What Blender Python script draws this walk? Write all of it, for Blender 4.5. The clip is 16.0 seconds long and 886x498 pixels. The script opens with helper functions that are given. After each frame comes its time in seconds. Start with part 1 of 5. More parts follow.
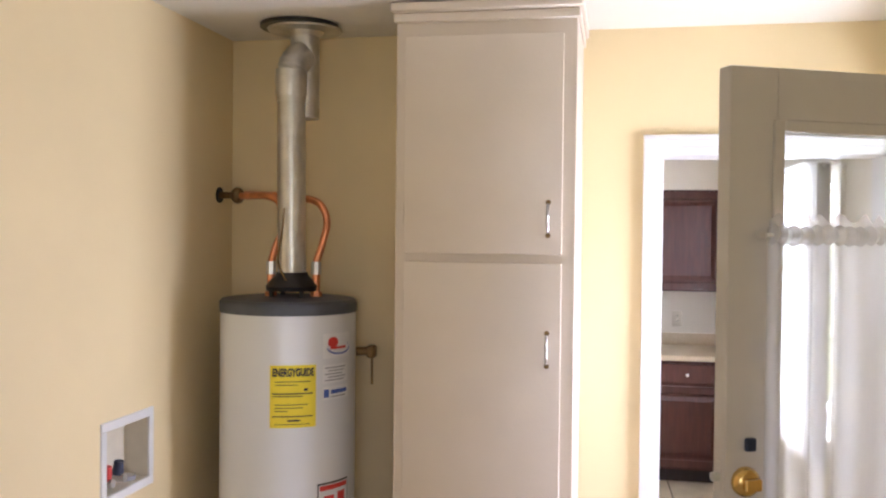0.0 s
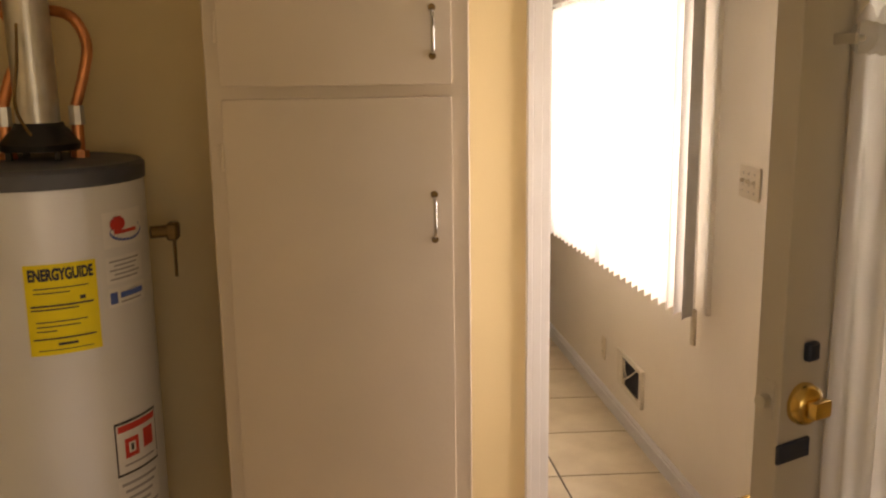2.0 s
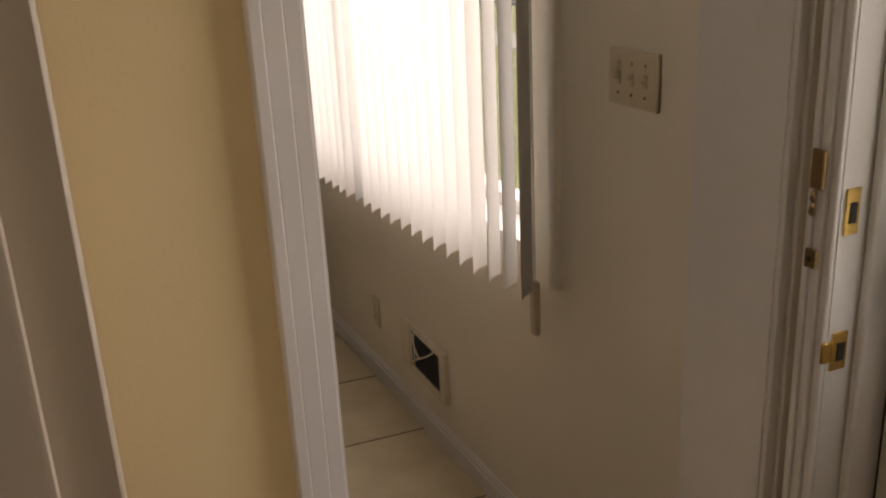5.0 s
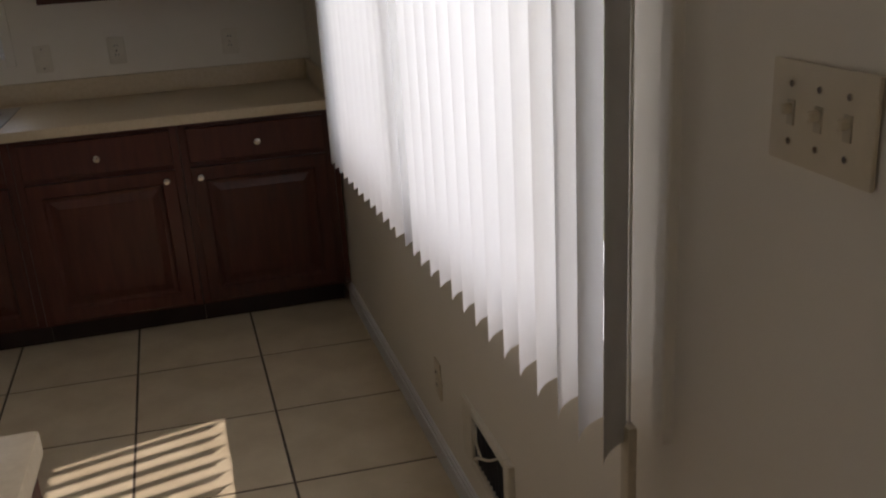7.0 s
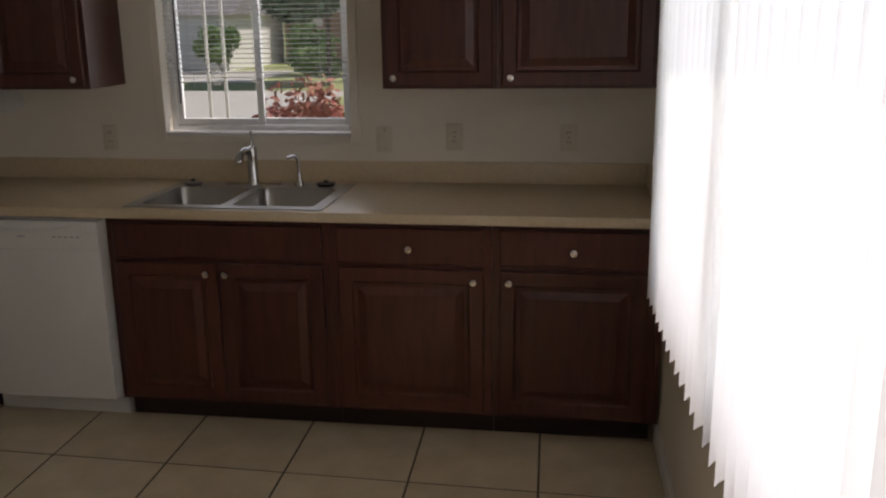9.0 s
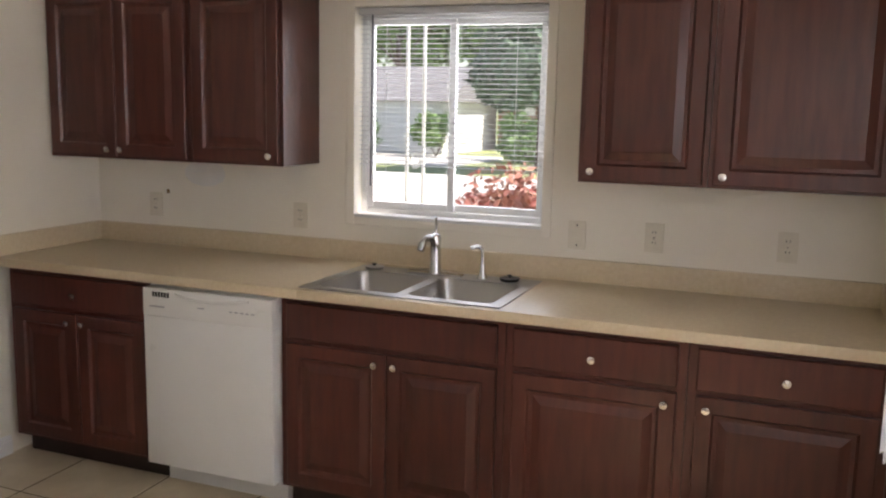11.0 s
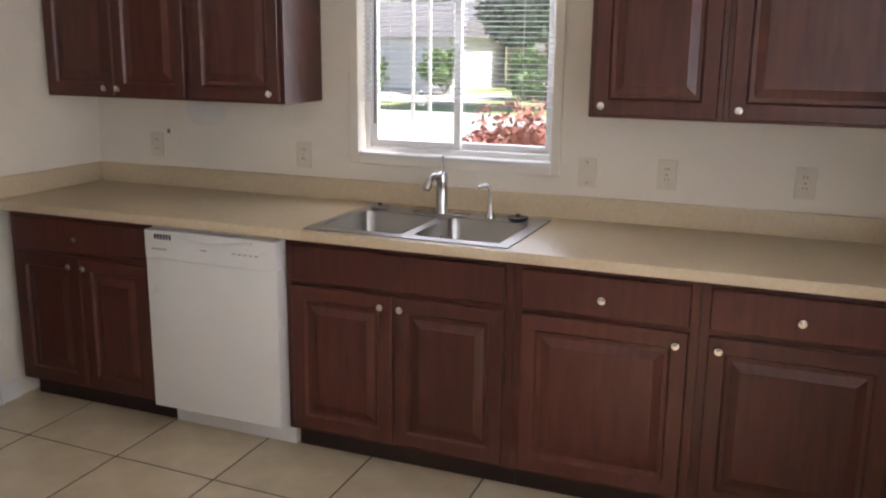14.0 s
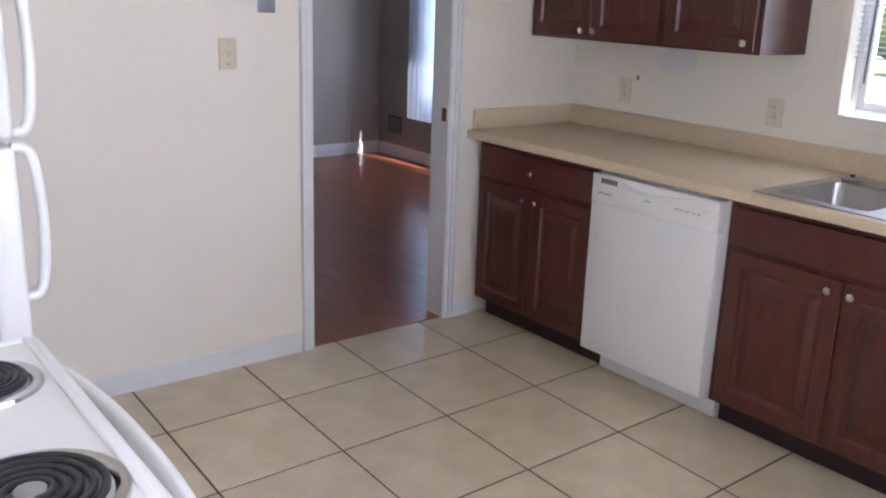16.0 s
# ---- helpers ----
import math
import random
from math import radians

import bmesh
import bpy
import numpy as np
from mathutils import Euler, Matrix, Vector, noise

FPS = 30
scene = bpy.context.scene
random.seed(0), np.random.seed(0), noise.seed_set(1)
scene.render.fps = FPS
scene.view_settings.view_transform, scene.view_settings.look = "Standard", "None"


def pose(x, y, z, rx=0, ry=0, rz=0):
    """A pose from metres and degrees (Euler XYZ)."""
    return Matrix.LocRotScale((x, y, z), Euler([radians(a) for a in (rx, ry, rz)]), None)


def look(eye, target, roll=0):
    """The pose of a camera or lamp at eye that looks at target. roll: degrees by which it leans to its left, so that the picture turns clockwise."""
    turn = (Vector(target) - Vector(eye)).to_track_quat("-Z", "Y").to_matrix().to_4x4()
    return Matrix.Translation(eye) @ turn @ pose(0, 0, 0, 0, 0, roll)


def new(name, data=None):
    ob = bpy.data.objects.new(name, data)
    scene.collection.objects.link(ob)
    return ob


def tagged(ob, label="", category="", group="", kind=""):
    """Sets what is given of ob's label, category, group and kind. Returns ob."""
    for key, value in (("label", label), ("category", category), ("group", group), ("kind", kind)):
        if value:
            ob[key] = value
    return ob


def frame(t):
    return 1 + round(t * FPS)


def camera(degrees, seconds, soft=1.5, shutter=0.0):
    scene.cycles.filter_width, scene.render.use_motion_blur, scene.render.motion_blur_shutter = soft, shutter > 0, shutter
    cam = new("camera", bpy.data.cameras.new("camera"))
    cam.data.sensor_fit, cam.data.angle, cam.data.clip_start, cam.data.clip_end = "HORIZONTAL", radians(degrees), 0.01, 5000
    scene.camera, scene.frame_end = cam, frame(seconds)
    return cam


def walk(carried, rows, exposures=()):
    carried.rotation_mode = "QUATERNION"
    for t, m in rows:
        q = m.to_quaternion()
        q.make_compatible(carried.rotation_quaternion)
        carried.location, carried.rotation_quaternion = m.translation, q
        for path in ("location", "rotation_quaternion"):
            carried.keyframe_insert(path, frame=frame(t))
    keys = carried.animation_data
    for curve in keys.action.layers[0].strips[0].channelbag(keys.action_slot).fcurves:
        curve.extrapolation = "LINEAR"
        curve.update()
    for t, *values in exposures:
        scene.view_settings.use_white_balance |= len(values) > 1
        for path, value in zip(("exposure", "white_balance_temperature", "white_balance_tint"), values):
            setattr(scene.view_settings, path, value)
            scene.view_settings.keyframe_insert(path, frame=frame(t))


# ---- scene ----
cam = camera(52.1, 16.0, 2.2)
PATH = [
    (0, (0.708, 0.78, 1.731), (0.328, 2.744, 1.697), 0.6),
    (0.5, (0.533, 0.858, 1.729), (0.337, 2.845, 1.601), -0.4),
    (1, (0.411, 1.008, 1.718), (0.455, 2.982, 1.401), -2.3),
    (1.5, (0.381, 1.286, 1.707), (0.48, 3.253, 1.358), -1.5),
    (2, (0.349, 1.555, 1.705), (0.521, 3.508, 1.312), -0.8),
    (2.5, (0.264, 1.839, 1.692), (0.73, 3.73, 1.237), -3.8),
    (3, (0.282, 2.04, 1.661), (0.897, 3.87, 1.138), -3.9),
    (3.5, (0.391, 2.293, 1.654), (1.038, 4.121, 1.162), -1.5),
    (4, (0.446, 2.495, 1.627), (1.127, 4.283, 1.043), -1.3),
    (6.5, (0.905, 3.524, 1.548), (1.622, 5.263, 0.868), -4.9),
    (7, (1.021, 3.627, 1.523), (1.476, 5.457, 0.856), -3.5),
    (7.5, (1.134, 3.670, 1.526), (1.301, 5.562, 0.899), 1.2),
    (8, (1.179, 3.757, 1.551), (1.096, 5.661, 0.945), -0.3),
    (8.5, (1.211, 3.917, 1.557), (0.964, 5.835, 1.046), -1.3),
    (9, (1.198, 4.056, 1.605), (0.906, 5.970, 1.106), -0.8),
    (9.5, (1.240, 4.199, 1.611), (0.730, 6.099, 1.254), 0.2),
    (10, (1.221, 4.287, 1.635), (0.52, 6.139, 1.356), 0.6),
    (12.5, (1.165, 4.394, 1.507), (0.44, 6.22, 1.131), 1.1),
    (13, (1.206, 4.423, 1.506), (0.609, 6.296, 1.134), 0.7),
    (13.5, (1.176, 4.436, 1.565), (0.565, 6.291, 1.135), 0.2),
    (14, (1.163, 4.436, 1.579), (0.431, 6.242, 1.134), 0.6),
    (14.5, (1.185, 4.529, 1.596), (0.122, 6.156, 1.123), 2.0),
    (15, (1.208, 4.573, 1.529), (-0.082, 6.003, 0.993), 2.3),
    (15.5, (1.218, 4.597, 1.517), (-0.178, 5.887, 0.894), 3.1),
    (16, (1.197, 4.605, 1.532), (-0.323, 5.781, 0.977), 2.0),
]
EXPOSURES = [
    (0.0, 2.1, 5850, 26), (0.6, 2.0, 6200, 25), (1.0, 1.75, 8200, 28), (2.0, 1.1, 9400, 29), (3.0, 0.58, 9600, 29), (4.0, 0.1, 9200, 27),
    (6.3, -0.85, 7100, 23), (7.0, -0.8, 6750, 22), (8.5, -0.7, 6600, 22), (9.0, -0.35, 6800, 22), (9.4, 0.15, 6800, 22), (10.0, 0.92, 6700, 21),
    (12.4, 1.32, 6400, 23), (13.2, 1.38, 6250, 21), (14.2, 1.3, 6450, 24), (15.0, 1.18, 6700, 26), (15.5, 1.45, 5900, 24), (16.0, 1.72, 5650, 24)]
walk(cam, [(t, look(eye, target, roll)) for t, eye, target, roll in PATH], EXPOSURES)

# ---- world, sun, window light, laundry fill ----
SUN_EL, SUN_AZ = radians(53.5), math.atan2(0.968, 0.25)
world = bpy.data.worlds.new("sky")
scene.world = world
world.use_nodes = True
wn = world.node_tree.nodes
sky = wn.new("ShaderNodeTexSky")
sky.sky_type, sky.sun_disc, sky.sun_elevation, sky.sun_rotation = 'NISHITA', False, SUN_EL, SUN_AZ
world.node_tree.links.new(sky.outputs[0], wn["Background"].inputs[0])
wn["Background"].inputs[1].default_value = 0.12
sun = new("sun", bpy.data.lights.new("sun", 'SUN'))
sun.data.energy, sun.data.angle, sun.data.color = 5.0, radians(0.5), (1.0, 0.95, 0.86)
sun_dir = Vector((math.sin(SUN_AZ) * math.cos(SUN_EL), math.cos(SUN_AZ) * math.cos(SUN_EL), math.sin(SUN_EL)))
sun.matrix_world = look(sun_dir * 20, (0, 0, 0))


def area_light(name, eye, target, w, h, watts, color=(0.92, 0.96, 1.0)):
    lamp = new(name, bpy.data.lights.new(name, 'AREA'))
    lamp.data.shape, lamp.data.size, lamp.data.size_y = 'RECTANGLE', w, h
    lamp.data.energy, lamp.data.color = watts, color
    lamp.matrix_world = look(eye, target)
    return lamp


area_light("daylight_dining_window", (1.86, 5.75, 1.42), (0, 5.75, 0.7), 1.9, 1.15, 30)
area_light("daylight_sink_window", (-0.2, 8.2, 1.6), (-0.2, 5, 0.6), 0.85, 0.85, 6.0)
area_light("daylight_entry_door", (1.95, 3.42, 1.4), (0, 3.3, 1.0), 0.75, 1.3, 18)
# added weak ambient fill behind the camera, no window known there
area_light("laundry_back_fill", (0.95, -1.02, 1.55), (0.0, 3.6, 1.25), 1.3, 1.1, 2.6, (1.0, 0.97, 0.92))
area_light("daylight_living_window", (-4.2, 9.5, 1.3), (-4.2, 6, 0.6), 1.9, 1.5, 14)

# ---- materials ----


def mat(name, color, rough=0.5, metal=0.0, var=0.06, scale=6.0, bump=0.0, bscale=60.0, coat=0.0, per_object=0.0, color2=None, spec=0.5):
    m = bpy.data.materials.new(name)
    m.use_nodes = True
    nt = m.node_tree
    b = nt.nodes["Principled BSDF"]
    b.inputs["Roughness"].default_value, b.inputs["Metallic"].default_value = rough, metal
    b.inputs["Coat Weight"].default_value = coat
    b.inputs["Specular IOR Level"].default_value = spec
    co = nt.nodes.new("ShaderNodeTexCoord")
    n1 = nt.nodes.new("ShaderNodeTexNoise")
    n1.inputs["Scale"].default_value, n1.inputs["Detail"].default_value = scale, 6
    nt.links.new(co.outputs["Object"], n1.inputs["Vector"])
    mix = nt.nodes.new("ShaderNodeMix")
    mix.data_type = 'RGBA'
    c = Vector(color)
    a, d = (c * (1 - var), c * (1 + var)) if color2 is None else (c, Vector(color2))
    mix.inputs[6].default_value, mix.inputs[7].default_value = (*a, 1), (*d, 1)
    ramp = nt.nodes.new("ShaderNodeMapRange")
    ramp.inputs[1].default_value, ramp.inputs[2].default_value = 0.3, 0.7
    nt.links.new(n1.outputs["Fac"], ramp.inputs[0])
    nt.links.new(ramp.outputs[0], mix.inputs[0])
    out = mix.outputs[2]
    if per_object:
        oi = nt.nodes.new("ShaderNodeObjectInfo")
        mr = nt.nodes.new("ShaderNodeMapRange")
        mr.inputs[3].default_value, mr.inputs[4].default_value = 1 - per_object, 1 + per_object
        nt.links.new(oi.outputs["Random"], mr.inputs[0])
        hs = nt.nodes.new("ShaderNodeHueSaturation")
        nt.links.new(mr.outputs[0], hs.inputs["Value"])
        nt.links.new(out, hs.inputs["Color"])
        out = hs.outputs[0]
    nt.links.new(out, b.inputs["Base Color"])
    rr = nt.nodes.new("ShaderNodeMapRange")
    rr.inputs[3].default_value, rr.inputs[4].default_value = max(0.02, rough - 0.06), min(1, rough + 0.06)
    n2 = nt.nodes.new("ShaderNodeTexNoise")
    n2.inputs["Scale"].default_value, n2.inputs["Detail"].default_value = bscale, 4
    nt.links.new(co.outputs["Object"], n2.inputs["Vector"])
    nt.links.new(n2.outputs["Fac"], rr.inputs[0])
    nt.links.new(rr.outputs[0], b.inputs["Roughness"])
    if bump:
        bp = nt.nodes.new("ShaderNodeBump")
        bp.inputs["Strength"].default_value, bp.inputs["Distance"].default_value = bump, 0.002
        nt.links.new(n2.outputs["Fac"], bp.inputs["Height"])
        nt.links.new(bp.outputs[0], b.inputs["Normal"])
    return m


def wood_mat(name, dark, light, rough, stretch, coat=0.2):
    m = mat(name, dark, rough, 0, 0, 3.0, 0.12, 40, coat, 0.12, light)
    nt = m.node_tree
    mp = nt.nodes.new("ShaderNodeMapping")
    mp.inputs["Scale"].default_value = stretch
    tc = [n for n in nt.nodes if n.type == 'TEX_COORD'][0]
    nt.links.new(tc.outputs["Object"], mp.inputs[0])
    for n in nt.nodes:
        if n.type == 'TEX_NOISE':
            nt.links.new(mp.outputs[0], n.inputs["Vector"])
    return m


def thin_mat(name, color, translucent, clear=0.0):
    m = bpy.data.materials.new(name)
    m.use_nodes = True
    nt = m.node_tree
    nt.nodes.remove(nt.nodes["Principled BSDF"])
    out = nt.nodes["Material Output"]
    d, t, x = nt.nodes.new("ShaderNodeBsdfDiffuse"), nt.nodes.new("ShaderNodeBsdfTranslucent"), nt.nodes.new("ShaderNodeBsdfTransparent")
    wv = nt.nodes.new("ShaderNodeTexNoise")
    wv.inputs["Scale"].default_value = 25
    mx = nt.nodes.new("ShaderNodeMix")
    mx.data_type = 'RGBA'
    mx.inputs[6].default_value, mx.inputs[7].default_value = (*(Vector(color) * 0.94), 1), (*color, 1)
    nt.links.new(wv.outputs["Fac"], mx.inputs[0])
    nt.links.new(mx.outputs[2], d.inputs[0])
    nt.links.new(mx.outputs[2], t.inputs[0])
    s1, s2 = nt.nodes.new("ShaderNodeMixShader"), nt.nodes.new("ShaderNodeMixShader")
    s1.inputs[0].default_value, s2.inputs[0].default_value = translucent, clear
    nt.links.new(d.outputs[0], s1.inputs[1])
    nt.links.new(t.outputs[0], s1.inputs[2])
    nt.links.new(s1.outputs[0], s2.inputs[1])
    nt.links.new(x.outputs[0], s2.inputs[2])
    nt.links.new(s2.outputs[0], out.inputs[0])
    return m


def glass_mat(name):
    m = bpy.data.materials.new(name)
    m.use_nodes = True
    nt = m.node_tree
    nt.nodes.remove(nt.nodes["Principled BSDF"])
    g, x, s = nt.nodes.new("ShaderNodeBsdfGlossy"), nt.nodes.new("ShaderNodeBsdfTransparent"), nt.nodes.new("ShaderNodeMixShader")
    g.inputs["Roughness"].default_value = 0.02
    x.inputs[0].default_value = (0.95, 0.97, 0.96, 1)
    s.inputs[0].default_value = 0.07
    nt.links.new(x.outputs[0], s.inputs[1])
    nt.links.new(g.outputs[0], s.inputs[2])
    nt.links.new(s.outputs[0], nt.nodes["Material Output"].inputs[0])
    return m


M_YELLOW = mat("cream_wall_paint", (0.80, 0.65, 0.385), 0.55, 0, 0.03, 2.5, 0.15, 180)
M_KWALL = mat("off_white_wall_paint", (0.79, 0.735, 0.63), 0.5, 0, 0.03, 2.5, 0.15, 180)
M_GREYWALL = mat("taupe_wall_paint", (0.36, 0.33, 0.28), 0.6, 0, 0.04, 2.0, 0.15, 180)
M_CEIL = mat("ceiling_paint", (0.80, 0.77, 0.70), 0.8, 0, 0.03, 3, 0.4, 90)
M_TRIM = mat("white_gloss_trim_paint", (0.73, 0.72, 0.71), 0.3, 0, 0.03, 8, 0.08, 120)
M_CABW = mat("painted_cabinet_cream", (0.72, 0.63, 0.53), 0.38, 0, 0.035, 4, 0.12, 110)
M_DOORP = mat("grey_white_door_paint", (0.60, 0.56, 0.51), 0.35, 0, 0.05, 5, 0.15, 90)
M_STORM = mat("storm_door_enamel", (0.70, 0.68, 0.64), 0.35, 0, 0.05, 5, 0.05, 90)
M_WHITE = mat("appliance_enamel", (0.73, 0.72, 0.69), 0.30, 0, 0.02, 3, 0.0, 8, 0.2)
M_TANK = mat("tank_enamel", (0.72, 0.73, 0.74), 0.3, 0, 0.03, 4, 0.06, 120, 0.2)
M_TANKCAP = mat("tank_cap_dark_grey", (0.07, 0.075, 0.09), 0.5, 0, 0.2, 12)
M_BLACK = mat("black_plastic", (0.012, 0.012, 0.013), 0.4, 0, 0.2, 12)
M_GALV = mat("galvanised_steel", (0.62, 0.61, 0.58), 0.36, 0.9, 0.16, 14, 0.2, 60)
M_COPPER = mat("copper_pipe", (0.72, 0.30, 0.15), 0.35, 0.85, 0.25, 18, 0.1, 60)
M_BRASS = mat("brass", (0.70, 0.48, 0.17), 0.25, 1.0, 0.15, 20)
M_OLDBRASS = mat("tarnished_brass", (0.22, 0.14, 0.06), 0.45, 0.8, 0.3, 25)
M_CHROME = mat("chrome", (0.55, 0.55, 0.56), 0.12, 1.0, 0.04, 20)
M_STEEL = mat("brushed_sink_steel", (0.40, 0.39, 0.38), 0.3, 1.0, 0.05, 6, 0.0, 20)
M_NICKEL = mat("satin_nickel_knob", (0.75, 0.72, 0.68), 0.22, 1.0, 0.05, 20)
M_YLABEL = mat("yellow_label_paper", (0.82, 0.66, 0.03), 0.5, 0, 0.04, 30)
M_WLABEL = mat("white_label_paper", (0.78, 0.78, 0.78), 0.5, 0, 0.03, 30)
M_RED = mat("red_print", (0.65, 0.05, 0.04), 0.5, 0, 0.05, 30)
M_BLUE = mat("blue_print", (0.06, 0.12, 0.42), 0.5, 0, 0.05, 30)
M_INK = mat("dark_print", (0.03, 0.03, 0.035), 0.5, 0, 0.05, 30)
M_GREYINK = mat("grey_print", (0.36, 0.36, 0.38), 0.5, 0, 0.05, 30)
M_BLUEBLACK = mat("blue_black_tape", (0.02, 0.03, 0.06), 0.45, 0, 0.2, 30)
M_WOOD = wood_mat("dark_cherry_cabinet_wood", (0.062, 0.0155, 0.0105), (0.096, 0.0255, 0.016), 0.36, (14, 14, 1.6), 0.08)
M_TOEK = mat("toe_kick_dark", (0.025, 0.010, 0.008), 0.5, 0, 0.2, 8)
M_COUNTER = mat("beige_laminate_counter", (0.58, 0.465, 0.31), 0.38, 0, 0, 70, 0.02, 200, 0.05, 0, (0.64, 0.525, 0.36))
M_TILE = mat("beige_ceramic_tile", (0.53, 0.425, 0.28), 0.3, 0, 0, 5.5, 0.06, 30, 0.15, 0.05, (0.67, 0.565, 0.40))
M_GROUT = mat("dark_grout", (0.10, 0.075, 0.055), 0.9, 0, 0.3, 20, 0.3, 200)
M_VINYL = mat("laundry_floor_beige", (0.50, 0.42, 0.31), 0.45, 0, 0.12, 5)
M_PLANK = wood_mat("reddish_hardwood_plank", (0.19, 0.052, 0.025), (0.29, 0.090, 0.040), 0.30, (1.3, 12, 12), 0.3)
M_IVORY = mat("ivory_plastic", (0.62, 0.54, 0.40), 0.4, 0, 0.04, 25)
# ivory darkened as painted shade in the toggle slots; cord weight shares it
M_IVORYD = mat("ivory_plastic_shadowed", (0.50, 0.43, 0.31), 0.4, 0, 0.04, 25)
M_WPLATE = mat("white_plate_plastic", (0.70, 0.64, 0.52), 0.4, 0, 0.04, 25)
M_DARKHOLE = mat("dark_slot", (0.02, 0.018, 0.016), 0.7, 0, 0.1, 25)
M_GREYBOX = mat("grey_metal_plate", (0.30, 0.31, 0.34), 0.4, 0.6, 0.1, 25)
M_BLIND = thin_mat("vertical_blind_fabric", (0.95, 0.955, 0.965), 0.52)
# opaque grey puts the shade of two stacked white vanes into the colour
M_BLINDSHADE = mat("blind_vane_opaque_shade", (0.55, 0.54, 0.53), 0.6, 0, 0.05, 12)
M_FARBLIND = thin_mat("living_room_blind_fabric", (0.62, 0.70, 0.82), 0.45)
M_MINIBLIND = thin_mat("mini_blind_slat", (0.60, 0.60, 0.60), 0.06)
M_LACE = thin_mat("sheer_curtain", (0.79, 0.77, 0.73), 0.45, 0.42)
M_EMBR = mat("red_embroidery", (0.30, 0.06, 0.04), 0.8, 0, 0.2, 30)
M_GLASS = glass_mat("window_glass")
M_ALU = mat("white_aluminium_frame", (0.74, 0.74, 0.73), 0.35, 0.1, 0.04, 15)
M_GRASS = mat("lawn_green", (0.20, 0.25, 0.08), 0.9, 0, 0, 3.0, 0.8, 40, 0, 0, (0.38, 0.40, 0.18))
M_LEAF = mat("tree_leaf_green", (0.09, 0.18, 0.04), 0.6, 0, 0, 1.5, 0, 60, 0, 0, (0.20, 0.32, 0.09))
M_LEAFD = mat("dark_tree_leaf", (0.04, 0.085, 0.045), 0.6, 0, 0, 1.5, 0, 60, 0, 0, (0.09, 0.15, 0.08))
M_REDLEAF = mat("red_shrub_leaf", (0.30, 0.05, 0.045), 0.6, 0, 0, 4, 0, 60, 0, 0, (0.45, 0.22, 0.14))
M_BARK = mat("bark", (0.10, 0.07, 0.05), 0.9, 0, 0.3, 10, 0.8, 30)
M_CONC = mat("concrete_paving", (0.50, 0.48, 0.44), 0.85, 0, 0.1, 2, 0.4, 60)
M_ASPH = mat("asphalt", (0.06, 0.06, 0.065), 0.85, 0, 0.2, 3, 0.5, 60)
M_SIDING = mat("white_house_siding", (0.72, 0.71, 0.68), 0.6, 0, 0.05, 1)
M_BRICKH = mat("tan_brick_house", (0.36, 0.22, 0.16), 0.8, 0, 0.15, 3)
M_ROOF = mat("grey_shingle_roof", (0.20, 0.19, 0.19), 0.85, 0, 0.2, 3, 0.5, 30)
M_CARP = mat("dark_car_paint", (0.03, 0.03, 0.035), 0.25, 0.2, 0.1, 3, 0, 60, 0.6)

# ---- mesh helpers ----


def bx(bm, x0, y0, z0, x1, y1, z1, bevel=0.0, seg=1):
    r = bmesh.ops.create_cube(bm, size=1)
    vs = r["verts"]
    bmesh.ops.scale(bm, vec=(abs(x1 - x0), abs(y1 - y0), abs(z1 - z0)), verts=vs)
    bmesh.ops.translate(bm, vec=((x0 + x1) / 2, (y0 + y1) / 2, (z0 + z1) / 2), verts=vs)
    if bevel:
        es = list({e for v in vs for e in v.link_edges})
        bmesh.ops.bevel(bm, geom=es, offset=bevel, segments=seg, affect='EDGES', profile=0.6)
    return bm


def box(x0, y0, z0, x1, y1, z1, bevel=0.0, seg=1):
    return bx(bmesh.new(), x0, y0, z0, x1, y1, z1, bevel, seg)


def cyl(bm, p0, p1, r0, r1=None, seg=20, caps=True):
    p0, p1 = Vector(p0), Vector(p1)
    r1 = r0 if r1 is None else r1
    m = Matrix.Translation((p0 + p1) / 2) @ (p1 - p0).to_track_quat('Z', 'Y').to_matrix().to_4x4()
    bmesh.ops.create_cone(bm, cap_ends=caps, segments=seg, radius1=max(r0, 1e-4), radius2=max(r1, 1e-4), depth=(p1 - p0).length, matrix=m)
    return bm


def lathe(bm, profile, centre, axis='Z', seg=28):
    """Turns (radius, height) pairs round an axis through centre."""
    rings = []
    c = Vector(centre)
    for r, h in profile:
        ring = []
        for k in range(seg):
            a = 2 * math.pi * k / seg
            u, v = r * math.cos(a), r * math.sin(a)
            p = {'Z': (u, v, h), 'Y': (u, h, v), 'X': (h, u, v)}[axis]
            ring.append(bm.verts.new(c + Vector(p)))
        rings.append(ring)
    for a, b in zip(rings, rings[1:]):
        for k in range(seg):
            bm.faces.new((a[k], a[(k + 1) % seg], b[(k + 1) % seg], b[k]))
    for ring in (rings[0], rings[-1]):
        if len(set(ring)) > 2:
            bm.faces.new(ring)
    bmesh.ops.recalc_face_normals(bm, faces=bm.faces[:])
    return bm


